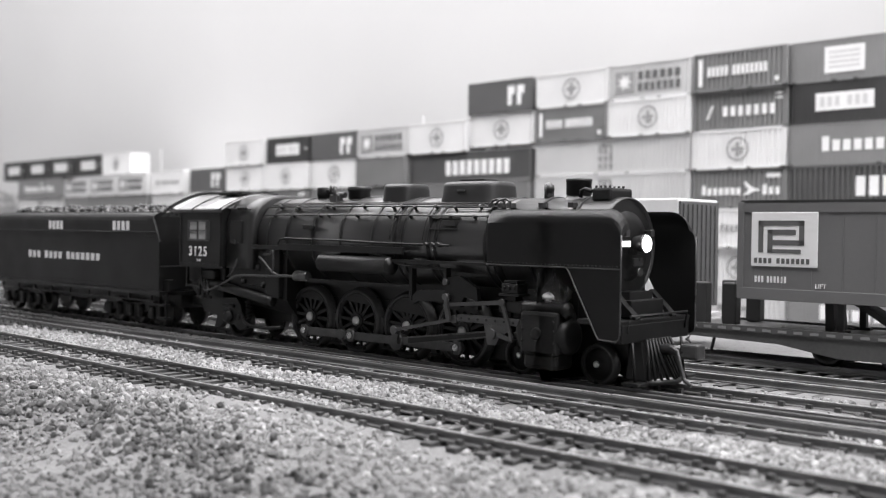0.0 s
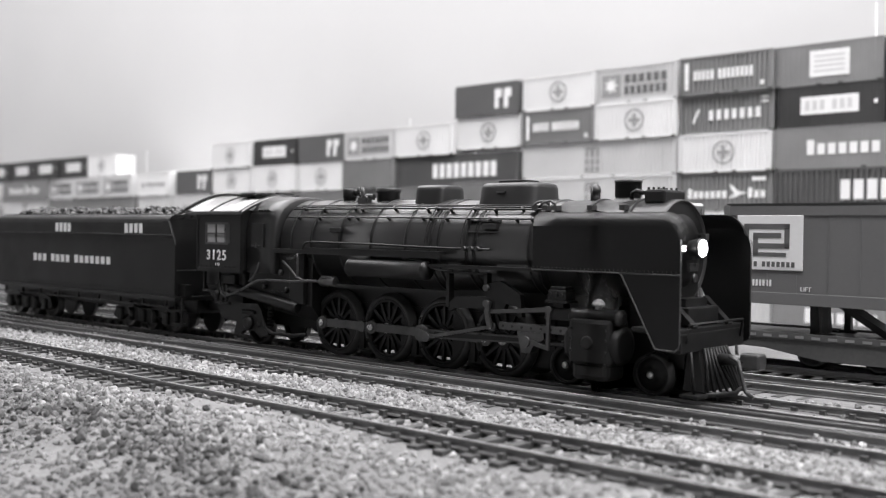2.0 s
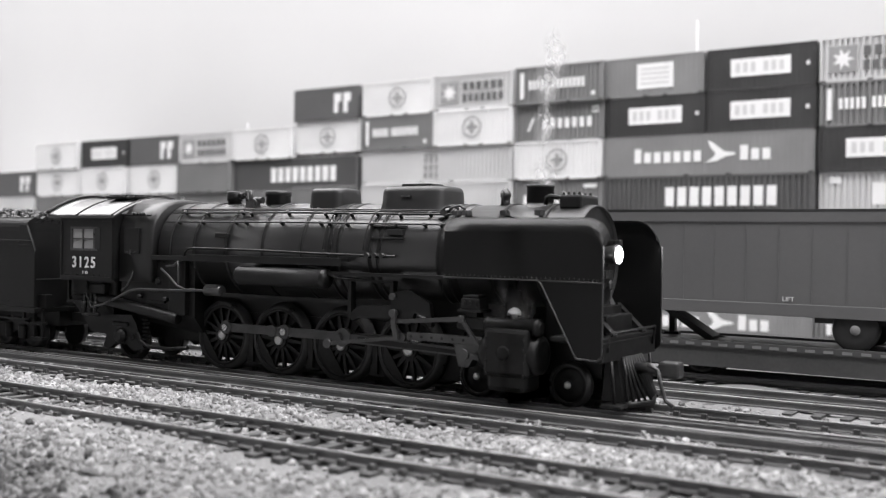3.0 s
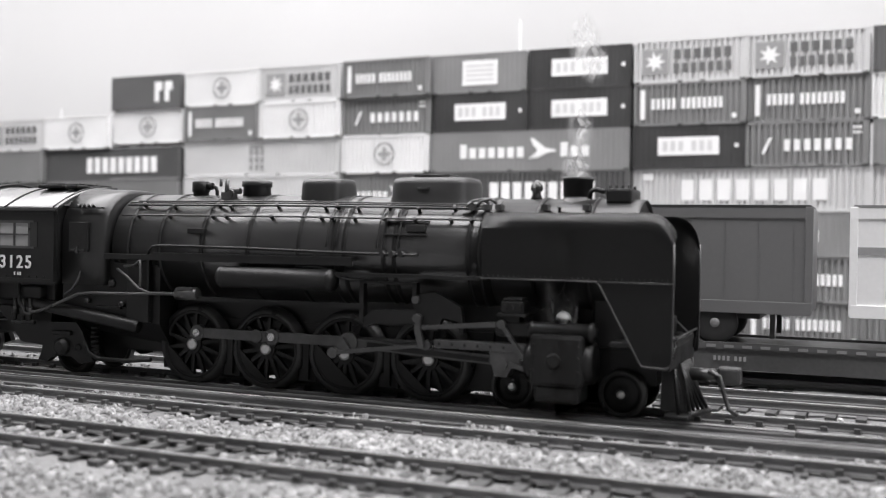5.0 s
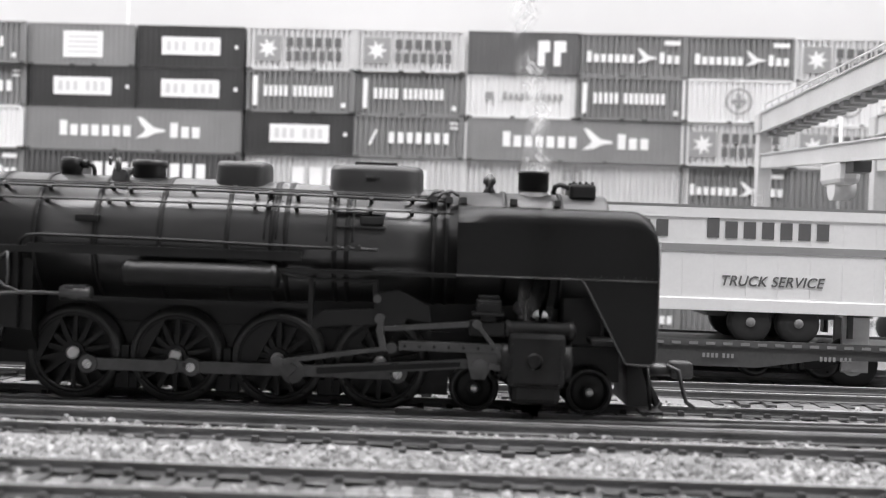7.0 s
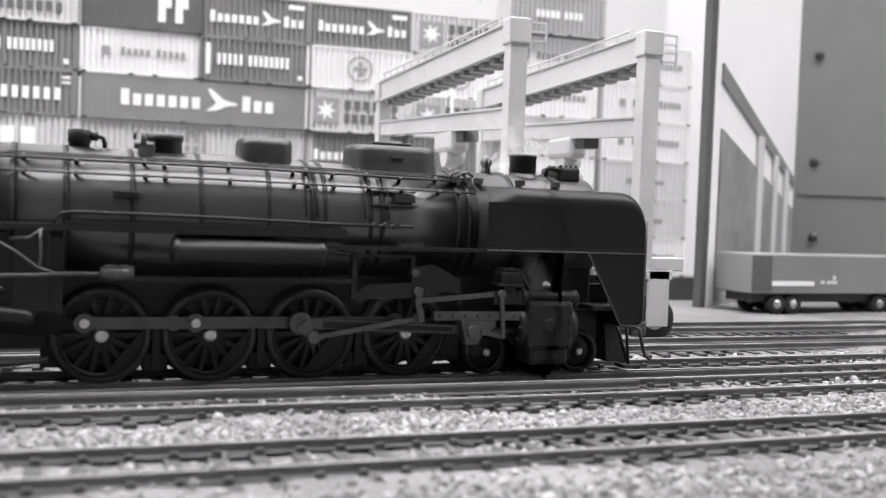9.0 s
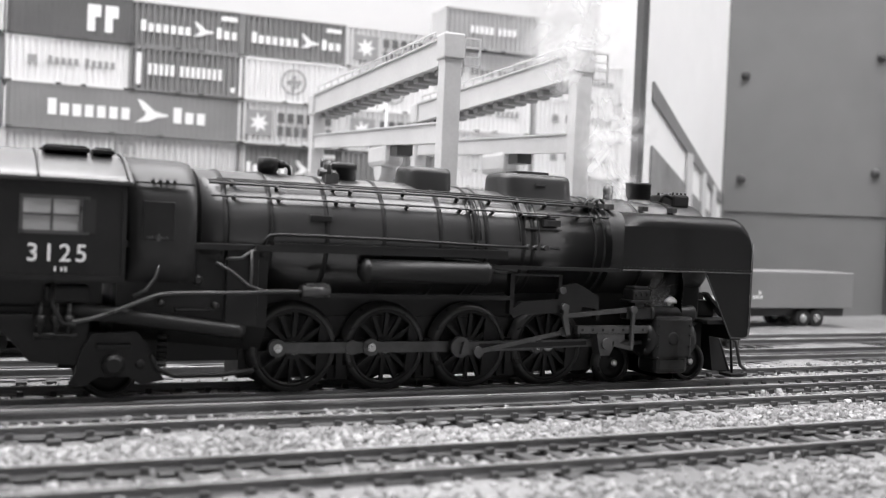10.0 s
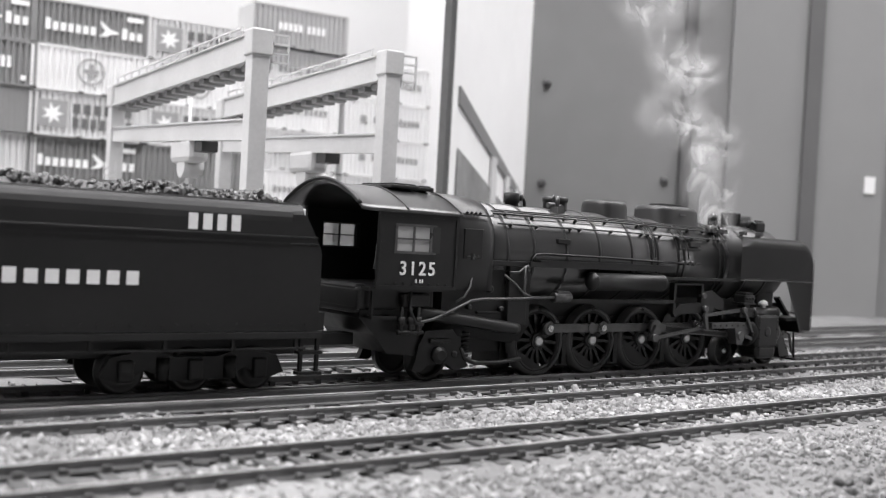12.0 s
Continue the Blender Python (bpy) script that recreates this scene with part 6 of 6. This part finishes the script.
def build_boards():
    pa, pb, pc = Vector((0.270, 0.420)), Vector((0.414, 0.550)), Vector((0.660, 0.447))
    scenic = board_between("scenic_board", pa, pb, -0.02, 0.6, 0.006, M_SCENIC)
    tagged(scenic, "pale scenic board with a printed brick warehouse", "backdrop", kind="structure")
    d = (pb - pa).normalized()
    q = Vector((d.y, -d.x)) * 0.0012
    def on(f, z):
        p = pa + (pb - pa) * f + q
        return (p.x, p.y, z)
    def flat(name, pts, material, lift):
        bm = bmesh.new()
        o = Vector((q.x, q.y, 0)) * lift
        loft(bm, [[Vector(p) + o for p in pts], [Vector(p) - Vector((q.x, q.y, 0)) * 0.9 + o for p in pts]], smooth=False)
        part(name, bm, material, scenic, scale=1)
    flat("printed_wall", [on(0.06, 0.004), on(0.98, 0.004), on(0.98, 0.052), on(0.06, 0.088)], M_PHOTO, 0)
    flat("printed_roofline", [on(0.05, 0.110), on(0.98, 0.066), on(0.98, 0.072), on(0.05, 0.119)], M_MID, 0)
    for f0, f1 in ((0.45, 0.52), (0.66, 0.72), (0.82, 0.88)):
        z = 0.088 - 0.036 * (f0 - 0.06) / 0.92
        flat("printed_pier", [on(f0, z - 0.05), on(f1, z - 0.05), on(f1, z + 0.018), on(f0, z + 0.018)], M_LIGHT, 0.4)
    post = board_between("board_post", (0.2650, 0.4175), (0.2690, 0.4192), -0.01, 0.7, 0.004, M_STAIN)
    tagged(post, "dark upright edge post of the backdrop board", "post", kind="structure")
    # painted doors beyond
    e = pc - pb
    wall = board_between("door_1", pb + e * 0.005, pb + e * 0.405, -0.03, 0.9, 0.02, M_DOOR)
    tagged(wall, "grey painted board door with iron fittings", "door", kind="structure")
    n = Vector((e.y, -e.x)).normalized()
    for f, z in ((0.045, 0.150), (0.045, 0.083), (0.05, 0.035), (0.37, 0.165), (0.37, 0.09)):
        p = pb + e * f + n * 0.001
        bm = bmesh.new()
        lathe(bm, (p.x, p.y, z), (n.x, n.y, 0), [(0, 0.0030), (0.0015, 0.0024), (0.0025, 0.001)], n=12)
        part("iron_fitting", bm, M_STAIN, wall, "dark iron fitting", scale=1)
    for z in (0.062,):
        a, b = pb + e * 0.01 + n * 0.0012, pb + e * 0.40 + n * 0.0012
        board_between("board_seam", a, b, z, z + 0.0009, 0.001, M_MID, wall)
    jamb = board_between("trim", pb + e * 0.405 + n * 0.004, pb + e * 0.435 + n * 0.004, -0.03, 0.9, 0.03, M_STAIN)
    tagged(jamb, "dark upright joint between the doors", "trim", kind="structure")
    d2 = board_between("door_2", pb + e * 0.435, pb + e * 0.535, -0.03, 0.9, 0.02, M_DOOR)
    tagged(d2, "pale grey painted board door", "door", kind="structure")
    leaf = board_between("door_4", pb + e * 0.536 + n * 0.003, pb + e * 0.742 + n * 0.003, -0.03, 0.9, 0.02, M_DOORL)
    tagged(leaf, "pale grey painted door leaf", "door", kind="structure")
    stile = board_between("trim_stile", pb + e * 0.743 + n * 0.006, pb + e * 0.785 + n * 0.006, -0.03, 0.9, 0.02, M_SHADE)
    tagged(stile, "dark grey upright stile between door leaves", "trim", kind="structure")
    d3 = board_between("door_3", pb + e * 0.79 + n * 0.003, pb + e * 0.985 + n * 0.003, -0.03, 0.9, 0.02, M_DOORL)
    tagged(d3, "pale grey painted door leaf with switch plate", "door", kind="structure")
    p = pb + e * 0.93 + n * 0.004
    sw = board_between("switch_plate", p, p + e * 0.03, 0.090, 0.102, 0.003, M_WHITE, d3, "white switch plate")
    side = board_between("wall_east", pb + e * 1.0 - n * 0.012, pb + e * 3.6 - n * 0.05, -0.03, 0.9, 0.02, M_DOOR)
    tagged(side, "dark grey wall past the doors", "wall", kind="structure")
    # sky board behind the yard
    sky = shape("backdrop", M_SKY, None, (-2500, 430, 745, 752, -22, 620))
    tagged(sky, "hazy white painted sky backdrop", "backdrop", kind="structure")
    # pale printed trees low on the sky board
    rng = random.Random(4)
    bm = bmesh.new()
    for k in range(1500):
        x = rng.uniform(-2300, -560)
        h = 92 + 22 * noise.noise((x * 0.006, 1, 0)) + 9 * noise.noise((x * 0.03, 5, 0)) + max(0, (-900 - x) * 0.02)
        z = h - abs(rng.gauss(0, 12))
        r = rng.uniform(2.5, 6)
        pts = [(x + r * rng.uniform(0.6, 1.2) * math.cos(a), z + r * rng.uniform(0.6, 1.2) * math.sin(a)) for a in np.linspace(0, 6.28, 7)[:-1]]
        prism(bm, pts, 744.2 - rng.random() * 0.6, 745)
    bx(bm, -2400, -600, 744.4, 745, 0, 84)
    tagged(part("printed_trees", bm, M_TREES, sky, "pale printed tree line"), kind="stuff")
    for x, z in ((-700, 158), (-258, 205), (-1180, 150), (-1530, 150)):
        po = bmesh.new()
        cyl(po, (x, 700, -20.4), (x, 700, z), 0.9, 0.5, n=8)
        bx(po, x - 3, x + 3, 697, 703, -20.4, -16)
        tagged(part("light_pole", po, M_LIGHT, None), "thin pale light pole behind the containers", "pole", "light poles")
    # a pale pipe rack roof seen between the stacks
    rk = thing("shed_roof", "long pale low shed behind the containers", "shed")
    shape("shed_wall", M_LIGHT, rk, (-1180, -950, 690, 720, -20.4, 116))
    bm = bmesh.new()
    loft(bm, [[(x, 686 + 37 * k / 8, 116 + 6 * math.sin(math.pi * k / 8)) for k in range(9)] + [(x, 722, 115), (x, 686, 115)] for x in (-1184, -946)], smooth=False)
    part("shed_top", bm, M_WHITE, rk)


build_boards()


def build_room():
    for nm, b in (("wall_north", (-2600, 1900, 1000, 1040, -100, 1300)), ("wall_south", (-2600, 1900, -1240, -1200, -100, 1300)), ("wall_west", (-2640, -2600, -1240, 1040, -100, 1300)), ("wall_far_east", (1900, 1940, -1240, 1040, -100, 1300))):
        tagged(shape(nm, M_WALL if nm != "wall_south" else M_DOOR, None, b), "plain painted wall of the hobby room", "wall", kind="structure")
    tagged(shape("ceiling", M_WALL, None, (-2640, 1940, -1240, 1040, 1300, 1340)), "plain white ceiling", "ceiling", kind="structure")


build_room()


# ------------------------------------------------------------------ smoke, in small rigid wisps

THIN = 48


def build_smoke():
    """each wisp is a small sheet, bulged and bent"""
    puffs = []
    rng = random.Random(21)
    for k in range(THIN + 22):
        big = k >= THIN
        bm = bmesh.new()
        rx, rz = (rng.uniform(4.2, 5.6), rng.uniform(9, 11)) if not big else (rng.uniform(15, 22), rng.uniform(18, 26))
        bmesh.ops.create_grid(bm, x_segments=14, y_segments=14, size=1)
        for v in bm.verts:
            q = Vector((v.co.x, 0, v.co.y))
            bend = noise.noise(q * 1.3 + Vector((k * 3.1, 0, 0)))
            side = noise.noise(q * 1.1 + Vector((k * 5.3, 4, 2)))
            v.co = Vector((q.x * rx + side * rx * 0.3, bend * rx * 0.35 - rx * 0.25 * q.x * q.x, q.z * rz))
        for f in bm.faces:
            f.smooth = True
        puffs.append(tagged(part("smoke_wisp", bm, M_SMOKE if big else M_PLUME), "thin translucent wisp of pale smoke", "smoke", "chimney smoke"))
        puffs[-1].visible_shadow = False
    return puffs


SMOKE = build_smoke()

# ------------------------------------------------------------------ what moves

# seconds and the chimney's place along the line, millimetres
RUN = [(0, -168.5), (1.5, -155.8), (2.5, -138), (4.3, -91), (5.0, -70.2), (5.5, -53), (6.5, -12.5), (7.2, 17.6), (8.8, 88), (9.5, 123.3), (10.5, 182.6), (11.2, 226), (12, 277)]
# seconds and the turn of the crank pins, degrees clockwise from straight ahead
TURN = [(0, 95), (1.5, 138), (2.5, 246), (4.3, 550), (5.5, 766), (6.5, 987), (7, 1107), (9.5, 1808), (10.5, 2180), (11.2, 2477), (12, 2820)]


def between(table, t):
    """smooth interpolation through a table"""
    n = len(table)
    i = max(0, min(n - 2, sum(1 for q in table if q[0] <= t) - 1))
    def slope(k):
        a, b = table[max(0, k - 1)], table[min(n - 1, k + 1)]
        return (b[1] - a[1]) / (b[0] - a[0])
    (t0, v0), (t1, v1) = table[i], table[i + 1]
    h = t1 - t0
    u = (t - t0) / h
    return (2 * u ** 3 - 3 * u * u + 1) * v0 + (u ** 3 - 2 * u * u + u) * h * slope(i) + (-2 * u ** 3 + 3 * u * u) * v1 + (u ** 3 - u * u) * h * slope(i + 1)


def on_track(s, xa, xb):
    """pose of a rigid car whose points xa and xb, in metres from its origin, follow the line"""
    s = s * spread(s)
    a, b = (Vector((s + q, track_y(s + q), rail_z(s + q))) for q in (xa, xb))
    d = (b - a).normalized()
    o = a - d * xa
    return pose(o.x, o.y, o.z, 0, -math.degrees(math.asin(d.z)), math.degrees(math.atan2(d.y, d.x)))


def motions():
    ts = [k / 15 for k in range(181)]
    coarse = [k * 0.25 for k in range(49)]
    walk(LOCO, [(t, on_track(between(RUN, t) / 1000, -0.1, 0.0)) for t in coarse])
    walk(TENDER, [(t, on_track(between(RUN, t) / 1000, -0.298, -0.204) @ pose(-0.0025, 0, 0)) for t in coarse])
    for w, ax, y, r, _ in LOCO_WHEELS:
        walk(w, [(t, pose(ax / 1000, y / 1000, r / 1000, 0, between(TURN, t) * DRIVER_R / r, 0)) for t in ts])
    for w, ax, y, r in TENDER_WHEELS:
        walk(w, [(t, pose(ax / 1000, y / 1000, r / 1000, 0, between(TURN, t) * DRIVER_R / r, 0)) for t in ts])
    for w, ax, y, s in DRIVERS:
        walk(w, [(t, pose(ax / 1000, y / 1000, DRIVER_R / 1000, 0, between(TURN, t) + (0 if s < 0 else 90), 0)) for t in ts])
    for s, sr, mr, xh, ec, er, cl in RODS:
        rows = [[] for _ in range(6)]
        for t in ts:
            a = radians(between(TURN, t) + (0 if s < 0 else 90))
            px, pz = AXLES[2] + CRANK * math.cos(a), DRIVER_R - CRANK * math.sin(a)
            rows[0].append((t, pose(px / 1000, 0, pz / 1000)))
            hz = 11.2
            lift = math.asin((hz - pz) / 40)
            hx = px + 40 * math.cos(lift)
            rows[1].append((t, pose(px / 1000, 0, pz / 1000, 0, -math.degrees(lift), 0)))
            rows[2].append((t, pose(hx / 1000, 0, hz / 1000)))
            e = a + radians(190)
            ex, ez = px + 3.9 * math.cos(e), pz - 3.9 * math.sin(e)
            rows[3].append((t, pose(px / 1000, 0, pz / 1000, 0, math.degrees(e) % 360, 0)))
            el = math.asin(max(-0.9, min(0.9, (14.2 - ez) / 24.5)))
            rows[4].append((t, pose(ex / 1000, 0, ez / 1000, 0, -math.degrees(el), 0)))
            rows[5].append((t, pose(-0.0123, 0, 0.0200, 0, -math.degrees(math.atan2(hx + 7.4 + 12.3, 10.2)), 0)))
        for ob, rr in zip((sr, mr, xh, ec, er, cl), rows):
            walk(ob, rr)
    # smoke: each wisp waits in the chimney, then rises and drifts
    rng = random.Random(8)
    for k, p in enumerate(SMOKE):
        big = k >= THIN
        start = 2.4 + k * 0.125 if not big else 8.7 + (k - THIN) * 0.15
        speed = rng.uniform(85, 100) if not big else rng.uniform(62, 74)
        drift = rng.uniform(-3, 6) if not big else -6 + 9 * math.sin(k * 2.4)
        spin = rng.uniform(-25, 25)
        rows = []
        for t in coarse:
            if t <= start:
                x = between(RUN, t) / 1000
                m = on_track(x, -0.1, 0.0) @ pose(0, 0, 0.0225 if big else 0.0335, 0, 0, 80)
            else:
                x = between(RUN, start) / 1000
                x = x * spread(x)
                age = t - start
                carry = (between(RUN, min(t, start + 0.5)) - between(RUN, start)) / 1000 if not big else 0.68 * (between(RUN, t) - between(RUN, start)) / 1000
                m = pose(x + carry + drift * age / 1000, track_y(x) + 0.01 * age, RAIL_Z + 0.0353 + speed * age / 1000, 0, spin * age, 80 * max(0, 1 - age / (0.7 if big else 0.25)) - (20 if big else 0))
            rows.append((t, m))
        walk(p, rows)


motions()
